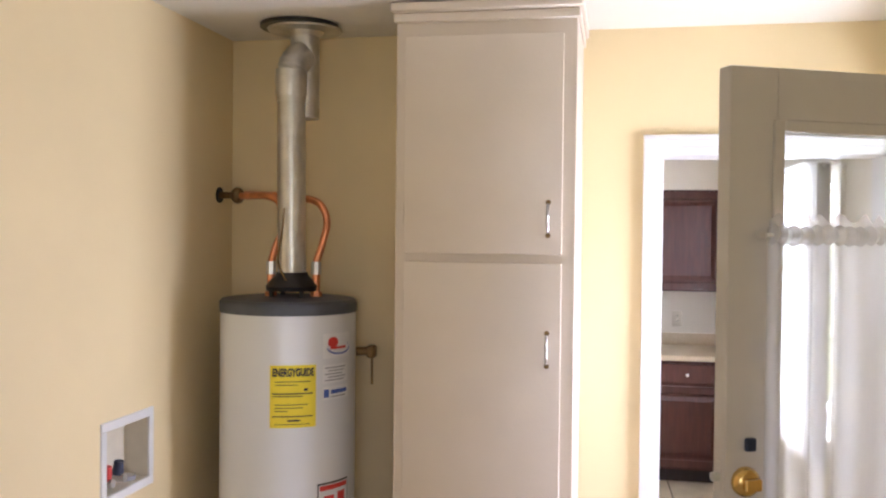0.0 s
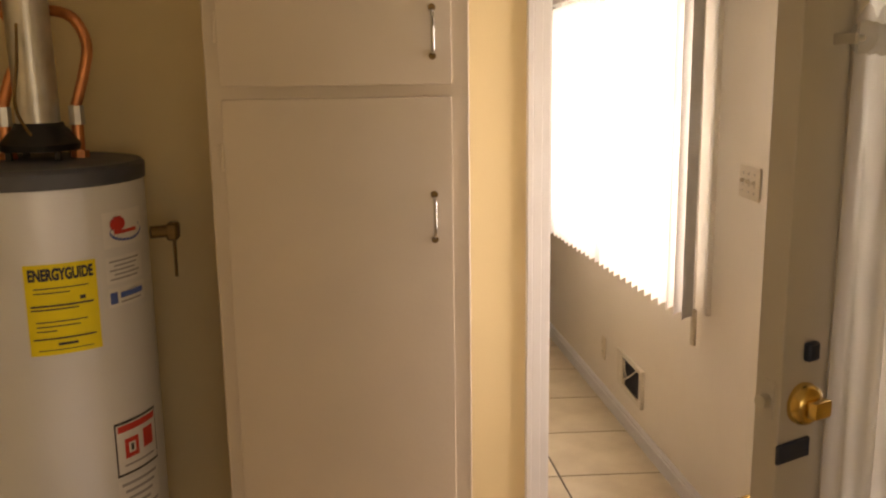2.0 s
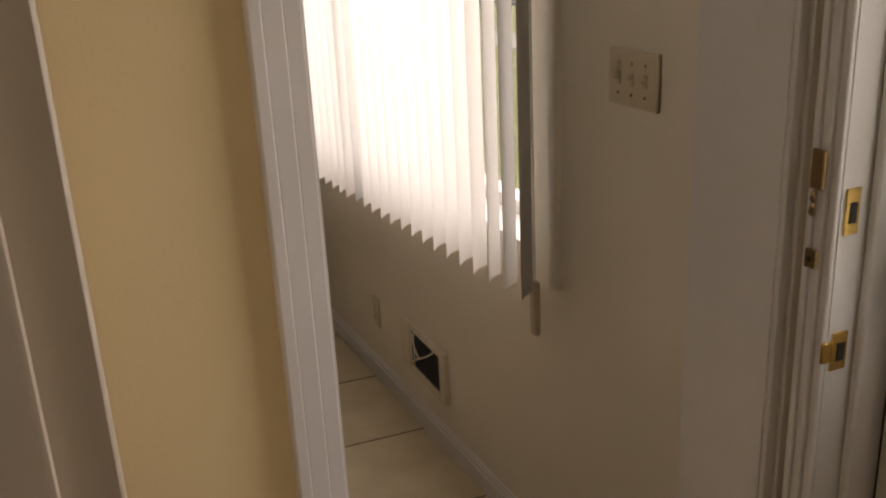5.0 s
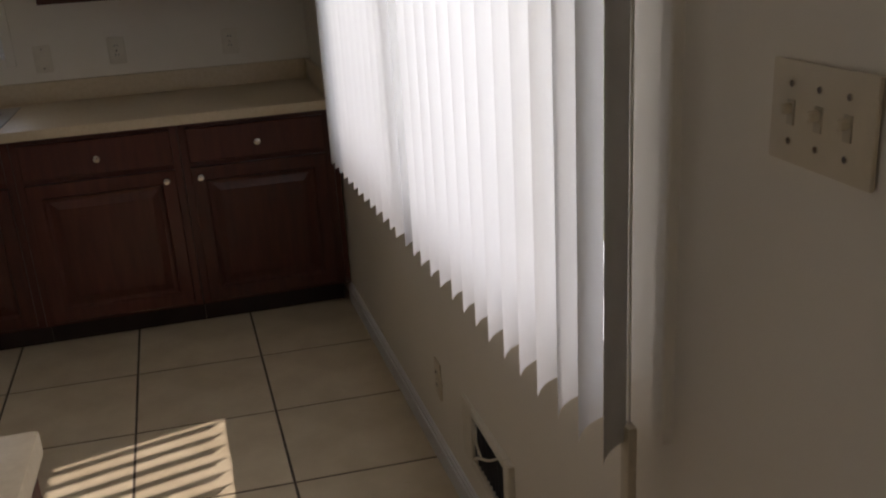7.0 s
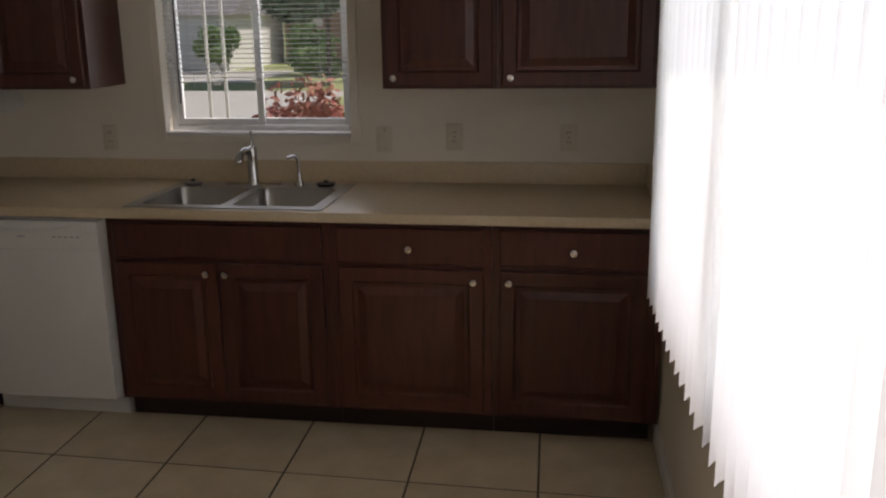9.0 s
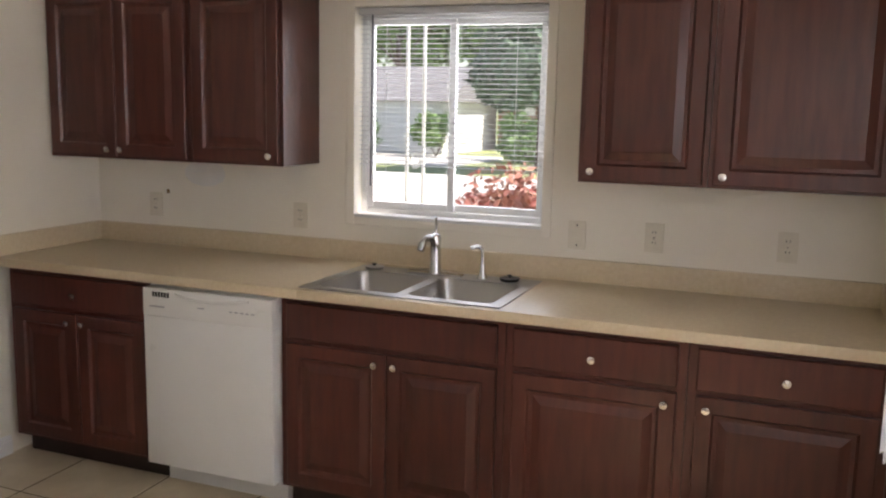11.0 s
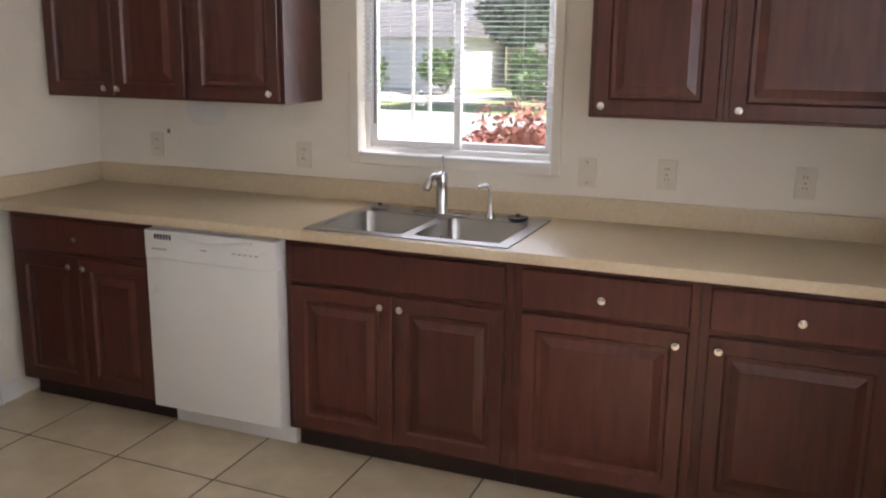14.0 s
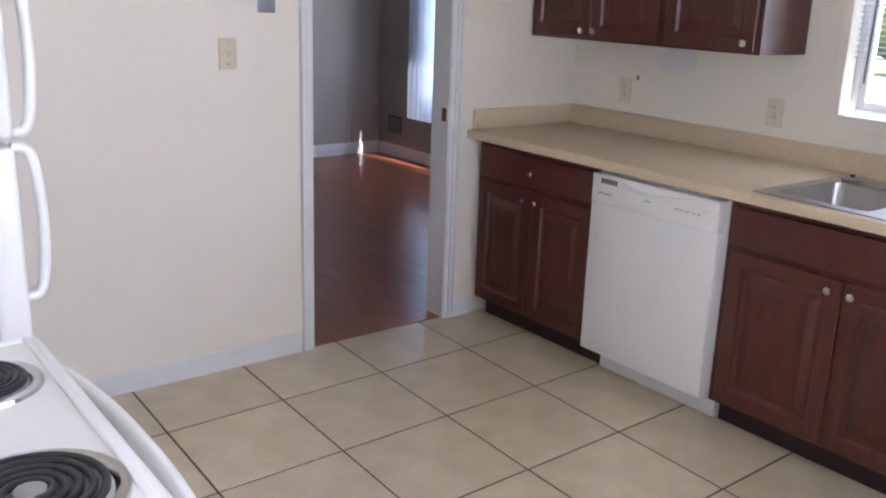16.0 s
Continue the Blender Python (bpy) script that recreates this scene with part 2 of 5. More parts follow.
def tube(bm, points, r, seg=12, ridges=0.0, steps=10):
    """A round pipe through points, smoothed; ridges gives a corrugated one."""
    pts = [Vector(p) for p in points]
    path = []
    for i in range(len(pts) - 1):
        p0, p1, p2, p3 = pts[max(i - 1, 0)], pts[i], pts[i + 1], pts[min(i + 2, len(pts) - 1)]
        for s in range(steps):
            t = s / steps
            path.append(0.5 * (2 * p1 + (p2 - p0) * t + (2 * p0 - 5 * p1 + 4 * p2 - p3) * t * t + (3 * p1 - p0 - 3 * p2 + p3) * t ** 3))
    path.append(pts[-1])
    rings, up = [], Vector((0.31, 0.17, 0.93))
    for i, p in enumerate(path):
        d = (path[min(i + 1, len(path) - 1)] - path[max(i - 1, 0)]).normalized()
        u = d.cross(up).normalized()
        v = d.cross(u).normalized()
        rr = r * (1 + (ridges if i % 2 else -ridges))
        rings.append([bm.verts.new(p + rr * (math.cos(2 * math.pi * k / seg) * u + math.sin(2 * math.pi * k / seg) * v)) for k in range(seg)])
    for a, b in zip(rings, rings[1:]):
        for k in range(seg):
            bm.faces.new((a[k], a[(k + 1) % seg], b[(k + 1) % seg], b[k]))
    bm.faces.new(rings[0]), bm.faces.new(rings[-1])
    bmesh.ops.recalc_face_normals(bm, faces=bm.faces[:])
    return bm


def make_mesh(name, bm, material, smooth=False):
    me = bpy.data.meshes.new(name)
    bm.normal_update()
    if smooth:
        for f in bm.faces:
            f.smooth = True
        for e in bm.edges:
            if len(e.link_faces) == 2 and e.calc_face_angle(0) > radians(38):
                e.smooth = False
    bm.to_mesh(me)
    bm.free()
    me.materials.append(material)
    return me


def solid(name, bm, material, label="", category="", group="", kind="", smooth=False):
    ob = new(name, make_mesh(name, bm, material, smooth))
    return tagged(ob, label, category, group, kind)


def thing(name, base, label, category, group="", kind=""):
    ob = new(name)
    ob.empty_display_size = 0.05
    ob.matrix_basis = base if isinstance(base, Matrix) else Matrix.Translation(base)
    return tagged(ob, label, category, group, kind)


def part(name, bm, material, parent, label="", smooth=True, local=False):
    """One mesh under a thing or under a part; in world places unless local."""
    ob = new(name, make_mesh(name, bm, material, smooth))
    ob.parent = parent
    if not local and parent.type == 'EMPTY':
        ob.matrix_parent_inverse = parent.matrix_basis.inverted()
    if label:
        ob["label"] = label
    return ob


def wall_boxes(axis, a0, a1, u0, u1, z0, z1, holes=()):
    """A wall a0..a1 thick across axis, u0..u1 long, with holes (u0, u1, z0, z1) through it."""
    bm = bmesh.new()

    def piece(p, q, b, t):
        if q - p > 1e-4 and t - b > 1e-4:
            if axis == 'x':
                bx(bm, a0, p, b, a1, q, t)
            else:
                bx(bm, p, a0, b, q, a1, t)
    at = u0
    for h0, h1, hb, ht in sorted(holes):
        piece(at, h0, z0, z1)
        piece(h0, h1, z0, hb)
        piece(h0, h1, ht, z1)
        at = h1
    piece(at, u1, z0, z1)
    return bm


# ---- the large structure ----
CEIL = 2.44
KX0, KX1, KY0, KY1 = -2.05, 1.575, 4.16, 7.90
LX0, LX1, LY0, LY1 = -0.712, 1.615, -1.0, 4.04
DW0, DW1, DWH = 0.852, 1.576, 2.010          # doorway between laundry and kitchen
ED0, ED1, EDH = 3.052, 3.885, 2.10          # entry door opening
WY0, WY1, WZ0, WZ1 = 4.84, 6.72, 0.86, 1.96  # dining window
SX0, SX1, SZ0, SZ1 = -0.632, 0.216, 1.105, 1.998  # window over the sink
LD0, LD1, LDH = 6.420, 7.125, 2.03          # opening to the living room
OUTX = 1.80

solid("wall_laundry_kitchen", wall_boxes('y', 3.96, 4.03, LX0, OUTX, 0, CEIL, [(DW0, DW1, 0, DWH)]), M_YELLOW,
      "cream painted plaster wall behind the water heater", "wall", kind="structure")
solid("wall_kitchen_south", wall_boxes('y', 4.03, 4.16, KX0, OUTX, 0, CEIL, [(DW0, DW1, 0, DWH)]), M_KWALL,
      "off-white painted kitchen wall behind the stove", "wall", kind="structure")
solid("wall_laundry_left", wall_boxes('x', LX0 - 0.1, LX0, LY0, 4.03, 0, CEIL, [(3.10, 3.36, 0.965, 1.165)]), M_YELLOW,
      "cream painted laundry wall with a recessed valve box", "wall", kind="structure")
solid("wall_laundry_right", wall_boxes('x', LX1, OUTX, LY0, 3.96, 0, CEIL, [(ED0, ED1, 0, EDH)]), M_YELLOW,
      "cream painted laundry wall with the entry door opening", "wall", kind="structure")
# unseen wall; its opening is added to let the fill lamp in
solid("wall_laundry_back", wall_boxes('y', LY0 - 0.12, LY0, LX0 - 0.1, OUTX, 0, CEIL, [(0.3, 1.6, 1.0, 2.1)]), M_YELLOW,
      "cream painted laundry wall with an added opening for fill light", "wall", kind="structure")
solid("wall_kitchen_right", wall_boxes('x', KX1, OUTX, 4.16, 8.1, 0, CEIL, [(WY0, WY1, WZ0, WZ1)]), M_KWALL,
      "off-white painted kitchen wall with the wide window", "wall", kind="structure")
def skew(ob):
    """The window wall runs slightly out of square."""
    for v in ob.data.vertices:
        if v.co.x < 1.7:
            v.co.x += 0.040 - 0.030 * (v.co.y - 4.16)
    return ob


skew(bpy.data.objects["wall_kitchen_right"])
solid("wall_kitchen_sink", wall_boxes('y', KY1, 8.1, -2.17, KX1, 0, CEIL, [(SX0, SX1, SZ0, SZ1)]), M_KWALL,
      "off-white painted wall above the sink counter", "wall", kind="structure")
solid("wall_kitchen_left", wall_boxes('x', -2.17, KX0, 4.10, KY1, 0, CEIL, [(LD0, LD1, 0, LDH)]), M_KWALL,
      "off-white painted kitchen wall with the living room opening", "wall", kind="structure")
solid("kitchen_soffit", box(KX0, 7.575, 2.068, KX1, KY1, CEIL), M_KWALL, "off-white painted soffit above the wall cabinets", "soffit", kind="structure")
solid("wall_living_far", wall_boxes('x', -6.15, -6.0, 3.9, 9.5, 0, CEIL), M_GREYWALL, "taupe painted living room wall", "wall", kind="structure")
solid("wall_living_window", wall_boxes('y', 9.35, 9.5, -6.0, -2.05, 0, CEIL, [(-5.25, -3.1, 0.55, 2.1)]), M_GREYWALL,
      "taupe painted living room wall with a wide window", "wall", kind="structure")
solid("wall_living_side", wall_boxes('x', -2.17, -2.05, 8.1, 9.35, 0, CEIL), M_GREYWALL, "taupe painted living room side wall", "wall", kind="structure")
solid("wall_living_back", wall_boxes('y', 3.78, 3.9, -6.15, -2.05, 0, CEIL), M_GREYWALL, "taupe painted living room back wall", "wall", kind="structure")
for nm, a in (("ceiling_laundry", (LX0 - 0.1, LY0 - 0.12, OUTX, 4.10)), ("ceiling_kitchen", (-2.17, 4.10, OUTX, 8.1)),
              ("ceiling_living", (-6.15, 3.78, -2.17, 9.5))):
    solid(nm, box(a[0], a[1], CEIL, a[2], a[3], CEIL + 0.1), M_CEIL, "off-white painted plaster ceiling", "ceiling", kind="structure")
solid("floor_laundry", box(LX0 - 0.1, LY0 - 0.12, -0.12, OUTX, 4.038, -0.002), M_VINYL, "plain beige laundry floor", "floor", kind="structure")
floor_k = solid("floor_kitchen", box(-2.11, 4.04, -0.12, OUTX, 8.1, -0.0022), M_GROUT,
                "beige square ceramic tiles with dark grout joints", "floor", kind="structure")
floor_l = solid("floor_living", box(-6.15, 3.78, -0.12, -2.11, 9.5, -0.012), M_TOEK, "glossy reddish-brown hardwood plank floor", "floor", kind="structure")


def baseboard(name, axis, wall, out, u0, u1, label="white painted baseboard with a moulded top", h=0.085):
    """A skirting on the wall plane, that stands out by +-1 in the direction out."""
    bm = bmesh.new()
    for z0, z1, d in ((0, h * 0.72, 0.014), (h * 0.72, h * 0.9, 0.010), (h * 0.9, h, 0.006)):
        if axis == 'x':
            bx(bm, wall, u0, z0, wall + out * d, u1, z1)
        else:
            bx(bm, u0, wall, z0, u1, wall + out * d, z1)
    return solid(name, bm, M_TRIM, label, "baseboard", kind="structure")


skew(baseboard("baseboard_right", 'x', KX1, -1, 4.16, 7.33))
baseboard("baseboard_left", 'x', KX0, 1, 4.16, LD0 - 0.062)
baseboard("baseboard_left_end", 'x', KX0, 1, LD1 + 0.062, 7.28)
baseboard("baseboard_living_far", 'x', -6.0, 1, 3.9, 9.35, h=0.11)
baseboard("baseboard_living_window", 'y', 9.35, -1, -6.0, -2.17, h=0.11)


def casing(name, axis, wall, out, u0, u1, top, w=0.065, label="white painted moulded door casing"):
    """Two legs and a head round an opening, stepped like a moulding."""
    bm = bmesh.new()
    for a, b, d in ((0, 0.35, 0.012), (0.35, 0.75, 0.018), (0.75, 1.0, 0.024)):
        for p, q in ((u0 - b * w, u0 - a * w), (u1 + a * w, u1 + b * w)):
            zt = top + a * w
            if axis == 'x':
                bx(bm, wall, p, 0, wall + out * d, q, zt, 0.002)
            else:
                bx(bm, p, wall, 0, q, wall + out * d, zt, 0.002)
        if axis == 'x':
            bx(bm, wall, u0 - b * w, top + a * w, wall + out * d, u1 + b * w, top + b * w, 0.002)
        else:
            bx(bm, u0 - b * w, wall, top + a * w, u1 + b * w, wall + out * d, top + b * w, 0.002)
    return solid(name, bm, M_TRIM, label, "door casing", kind="structure")


def jamb_lining(name, axis, a0, a1, u0, u1, top, t=0.016):
    bm = bmesh.new()
    for p, q in ((u0, u0 + t), (u1 - t, u1)):
        bx(bm, *((a0, p, 0, a1, q, top) if axis == 'x' else (p, a0, 0, q, a1, top)))
    bx(bm, *((a0, u0 + t, top - t, a1, u1 - t, top) if axis == 'x' else (u0 + t, a0, top - t, u1 - t, a1, top)))
    return solid(name, bm, M_TRIM, "white painted door jamb lining", "door jamb", kind="structure")


casing("trim_doorway", 'y', 3.96, -1, DW0, DW1, DWH, 0.064)
bm = bmesh.new()
bx(bm, DW0 - 0.06, 4.16, 0, DW0, 4.178, DWH, 0.003)
bx(bm, DW0 - 0.06, 4.16, DWH, DW1 - 0.002, 4.178, DWH + 0.06, 0.003)
solid("trim_doorway_kitchen", bm, M_TRIM, "white painted moulded door casing", "door casing", kind="structure")
jamb_lining("door_jamb_kitchen", 'y', 3.956, 4.164, DW0 - 0.012, DW1 + 0.012, DWH + 0.012)
casing("trim_entry", 'x', LX1, -1, ED0 + 0.01, ED1 - 0.01, EDH - 0.01, 0.045)
jamb_lining("door_jamb_entry", 'x', LX1 - 0.004, OUTX + 0.01, ED0 - 0.002, ED1 + 0.002, EDH + 0.002, 0.014)
solid("door_stop_entry", box(LX1 + 0.050, ED1 - 0.03, 0, LX1 + 0.095, ED1 - 0.0125, EDH - 0.015, 0.003), M_TRIM, "white painted door stop strip", "door stop", kind="structure")
casing("trim_living", 'x', KX0, 1, LD0, LD1, LDH, 0.055)
casing("trim_living_back", 'x', -2.17, -1, LD0, LD1, LDH, 0.055)
jamb_lining("door_jamb_living", 'x', -2.174, KX0 + 0.004, LD0 - 0.012, LD1 + 0.012, LDH + 0.012)
solid("threshold_strip", box(-2.16, LD0 + 0.005, -0.004, -2.06, LD1 - 0.005, 0.004, 0.002), M_PLANK, "reddish wood threshold strip", "threshold", kind="structure")

# ---- laundry: water heater ----
TX, TY, TR, TTOP = -0.388, 3.70, 0.227, 1.475
heater = thing("water_heater", (TX, TY, 0), "tall white tank water heater with yellow label and dark rim", "water heater")
body = part("tank_body", lathe(bmesh.new(), [(TR - 0.01, 0.02), (TR, 0.03), (TR, 0.7), (TR, 1.45), (TR - 0.002, 1.468)], (TX, TY, 0), seg=64), M_TANK, heater)
part("base_ring", lathe(bmesh.new(), [(TR - 0.02, 0), (TR - 0.02, 0.03)], (TX, TY, 0), seg=40), M_TANKCAP, heater)
part("top_cap", lathe(bmesh.new(), [(TR + 0.003, 1.465), (TR + 0.004, 1.498), (TR - 0.004, 1.507), (TR - 0.03, 1.511), (0.001, 1.515)], (TX, TY, 0), seg=64), M_TANKCAP, heater, "dark grey top rim")


def tank_patch(name, a0, a1, z0, z1, material, parent, lift=0.0012, label="", n=14):
    """A label that lies round the tank between two angles in degrees."""
    bm = bmesh.new()
    lo, hi = [], []
    for k in range(n + 1):
        a = radians(a0 + (a1 - a0) * k / n)
        for row, z in ((lo, z0 + 0.020), (hi, z1 + 0.020)):
            row.append(bm.verts.new((TX + (TR + lift) * math.cos(a), TY + (TR + lift) * math.sin(a), z)))
    for k in range(n):
        bm.faces.new((lo[k], lo[k + 1], hi[k + 1], hi[k]))
    return part(name, bm, material, parent, label)


yl = tank_patch("energy_label", -84, -47, 1.092, 1.29, M_YLABEL, body, 0.0012, "yellow energy label with dark print")
for z, a0, a1, h in ((1.238, -80, -52, 0.0025), (1.228, -80, -62, 0.0025), (1.20, -82, -50, 0.004), (1.192, -82, -58, 0.003), (1.165, -80, -54, 0.0025),
                     (1.155, -80, -58, 0.0025), (1.145, -80, -70, 0.0025), (1.128, -82, -50, 0.0035), (1.115, -70, -60, 0.006), (1.212, -57, -54, 0.008), (1.103, -80, -52, 0.002)):
    tank_patch("print_line", a0, a1, z - h / 2, z + h / 2, M_INK, yl, 0.002)
logo = tank_patch("brand_mark", -41, -9, 1.305, 1.385, M_WLABEL, body, 0.0010, "white label with red disc and blue oval")
for k in range(26):
    a = 2 * math.pi * k / 26
    b = 2 * math.pi * (k + 0.7) / 26
    if 0.5 < a < 2.2:
        continue
    tank_patch("oval_stroke", -24 + 13 * math.cos(a), -24 + 13 * math.cos(b) + 0.6, 1.338 + 0.020 * math.sin(a) - 0.003, 1.338 + 0.020 * math.sin(a) + 0.003, M_BLUE, logo, 0.002, n=1)
for k in range(7):
    hw = 5.5 * math.sqrt(max(0.05, 1 - ((k - 3) / 3.5) ** 2))
    tank_patch("disc_band", -31 - hw, -31 + hw, 1.354 + 0.0048 * (k - 3), 1.3588 + 0.0048 * (k - 3), M_RED, logo, 0.0022, n=4)
tank_patch("word_bar", -34, -16, 1.334, 1.342, M_RED, logo, 0.0024)
info = tank_patch("data_label", -41, -12, 1.225, 1.285, M_WLABEL, body, 0.0010)
for k in range(5):
    tank_patch("print_line", -39 + (k % 2) * 3, -16 - (k % 3) * 2, 1.273 - k * 0.010, 1.277 - k * 0.010, M_GREYINK, info, 0.002)
mark2 = tank_patch("maker_label", -41, -11, 1.172, 1.215, M_WLABEL, body, 0.0010)
tank_patch("round_mark", -40, -35, 1.180, 1.206, M_BLUE, mark2, 0.002)
tank_patch("word_bar", -33, -14, 1.190, 1.203, M_BLUE, mark2, 0.002)
tank_patch("word_bar", -33, -16, 1.179, 1.183, M_GREYINK, mark2, 0.002)
warn = tank_patch("warning_label", -45, -11, 0.775, 0.905, M_INK, body, 0.0010, "white warning label with red pictograms")
tank_patch("warning_sheet", -44, -12, 0.781, 0.899, M_WLABEL, warn, 0.0016)
tank_patch("warning_band", -43, -13, 0.880, 0.896, M_RED, warn, 0.0022)
tank_patch("pictogram", -39, -29, 0.815, 0.862, M_RED, warn, 0.0022)
tank_patch("pictogram_hole", -36.5, -31.5, 0.826, 0.851, M_WLABEL, warn, 0.0027)
tank_patch("pictogram_dark", -35, -33, 0.831, 0.847, M_INK, warn, 0.0032)
tank_patch("flame_mark", -25, -16, 0.822, 0.868, M_RED, warn, 0.0022)
tank_patch("print_line", -40, -16, 0.796, 0.801, M_GREYINK, warn, 0.0022)
instr = tank_patch("instruction_label", -45, -12, 0.46, 0.765, M_WLABEL, body, 0.0010, "long white label of grey small print")
for k in range(16):
    tank_patch("print_line", -43 + (k % 3) * 2, -15 - (k % 4) * 2.5, 0.750 - k * 0.018, 0.757 - k * 0.018, M_RED if k in (6, 11) else M_GREYINK, instr, 0.002, n=6)

hood = part("draft_hood", lathe(bmesh.new(), [(0.085, 1.533), (0.088, 1.548), (0.072, 1.568), (0.056, 1.585), (0.052, 1.595)], (TX + 0.01, TY, 0), seg=32), M_BLACK, heater, "black draft hood")
for k in range(4):
    a = radians(45 + 90 * k)
    part("hood_leg", box(TX + 0.01 + 0.075 * math.cos(a) - 0.006, TY + 0.075 * math.sin(a) - 0.006, 1.511, TX + 0.01 + 0.075 * math.cos(a) + 0.006, TY + 0.075 * math.sin(a) + 0.006, 1.541), M_BLACK, hood)

font = bpy.data.curves.new("label_words", 'FONT')
font.offset = 0.0016
font.body, font.size, font.align_x = "ENERGYGUIDE", 0.034, 'CENTER'
font_ob = new("label_words", font)
words = bpy.data.meshes.new_from_object(font_ob.evaluated_get(bpy.context.evaluated_depsgraph_get()))
bpy.data.objects.remove(font_ob)
wide = max(v.co.x for v in words.vertices) - min(v.co.x for v in words.vertices)
for v in words.vertices:
    a = radians(-65.5) + v.co.x / wide * radians(33)
    v.co = Vector((TX + (TR + 0.0021) * math.cos(a), TY + (TR + 0.0021) * math.sin(a), 1.276 + v.co.y))
words.materials.append(M_INK)
wob = new("label_words", words)
wob.parent = yl

vent = thing("vent_pipe", (TX + 0.01, TY, 1.56), "galvanised sheet-metal flue pipe from the water heater to the ceiling", "flue pipe")
part("straight_pipe", cyl(bmesh.new(), (TX + 0.01, TY, 1.555), (TX + 0.003, TY, 2.21), 0.0475, seg=28), M_GALV, vent)
part("elbow", tube(bmesh.new(), [(TX + 0.003, TY, 2.19), (TX + 0.004, TY, 2.27), (TX + 0.018, TY + 0.02, 2.315), (TX + 0.030, TY + 0.040, 2.335)], 0.0535, 24, 0.02, 5), M_GALV, vent)
part("riser", cyl(bmesh.new(), (TX + 0.032, TY + 0.055, 2.12), (TX + 0.030, TY + 0.055, 2.425), 0.050, seg=28), M_GALV, vent)
part("pipe_collar", cyl(bmesh.new(), (TX + 0.003, TY, 2.17), (TX + 0.003, TY, 2.195), 0.0505, seg=28), M_GALV, vent)
part("ceiling_collar", lathe(bmesh.new(), [(0.052, 2.40), (0.065, 2.415), (0.125, 2.418), (0.128, 2.424), (0.05, 2.426)], (TX + 0.030, TY + 0.055, 0), seg=36), M_GALV, vent)
part("ceiling_gasket", lathe(bmesh.new(), [(0.05, 2.426), (0.132, 2.426), (0.132, 2.439), (0.05, 2.439)], (TX + 0.015, TY + 0.04, 0), seg=36), M_BLACK, vent)

pipes = thing("copper_water_connectors", (TX - 0.07, TY, 1.48), "flexible copper water lines between the wall and the water heater", "water pipe")
part("flex_line", tube(bmesh.new(), [(-0.449, 3.69, 1.630), (-0.429, 3.69, 1.690), (-0.399, 3.69, 1.760), (-0.424, 3.70, 1.830), (-0.484, 3.73, 1.855), (-0.574, 3.79, 1.857), (-0.624, 3.83, 1.858)], 0.0125, 12, 0.05, 12), M_COPPER, pipes)
part("flex_line", tube(bmesh.new(), [(-0.299, 3.72, 1.630), (-0.279, 3.73, 1.700), (-0.269, 3.74, 1.770), (-0.304, 3.76, 1.830), (-0.384, 3.79, 1.850), (-0.504, 3.83, 1.860), (-0.624, 3.87, 1.865)], 0.0125, 12, 0.05, 12), M_COPPER, pipes)
for x, y in ((-0.449, 3.69), (-0.299, 3.72)):
    n = part("nipple", cyl(bmesh.new(), (x, y, 1.511), (x, y, 1.623), 0.013, seg=16), M_COPPER, pipes)
    part("union_nut", cyl(bmesh.new(), (x, y, 1.588), (x, y, 1.631), 0.018, 0.017, 8), M_GALV, n)
    part("base_nut", cyl(bmesh.new(), (x, y, 1.511), (x, y, 1.529), 0.021, seg=8), M_COPPER, n)
part("stop_valve", lathe(bmesh.new(), [(0.016, -0.02), (0.026, -0.012), (0.030, 0.0), (0.026, 0.012), (0.016, 0.02)], (-0.636, 3.835, 1.860), 'X', 14), M_OLDBRASS, pipes)
part("stub_pipe", cyl(bmesh.new(), (LX0 + 0.001, 3.845, 1.862), (-0.634, 3.837, 1.860), 0.012, seg=14), M_OLDBRASS, pipes)
part("escutcheon", cyl(bmesh.new(), (LX0, 3.845, 1.862), (LX0 + 0.006, 3.845, 1.862), 0.028, seg=20), M_DARKHOLE, pipes)
part("wire", tube(bmesh.new(), [(-0.369, 3.635, 1.560), (-0.396, 3.62, 1.630), (-0.386, 3.625, 1.730), (-0.384, 3.64, 1.810)], 0.0035, 8, 0, 8), M_OLDBRASS, pipes)

relief = thing("relief_valve", (-0.144, 3.72, 1.330), "tarnished brass relief valve on the side of the water heater", "valve")
part("valve_body", cyl(bmesh.new(), (-0.154, 3.715, 1.332), (-0.104, 3.735, 1.332), 0.015, seg=14), M_OLDBRASS, relief)
part("valve_head", box(-0.119, 3.715, 1.31, -0.092, 3.755, 1.352, 0.005), M_OLDBRASS, relief)
part("discharge_pipe", cyl(bmesh.new(), (-0.104, 3.735, 1.220), (-0.104, 3.735, 1.315), 0.004, seg=10), M_OLDBRASS, relief)

# laundry valve box in the left wall
vb = thing("washer_valve_box", (LX0, 3.23, 0.96), "white plastic washer valve box set into the wall", "valve box")
bm = bmesh.new()
for a in ((3.085, 0.945, 3.375, 0.972), (3.085, 1.158, 3.375, 1.185), (3.085, 0.972, 3.112, 1.158), (3.348, 0.972, 3.375, 1.158)):
    bx(bm, LX0 - 0.002, a[0], a[1], LX0 + 0.006, a[2], a[3], 0.002)
part("face_frame", bm, M_TRIM, vb)
bm = bmesh.new()
bx(bm, LX0 - 0.085, 3.105, 0.967, LX0 - 0.08, 3.355, 1.163)
bx(bm, LX0 - 0.08, 3.105, 0.967, LX0 - 0.002, 3.110, 1.163)
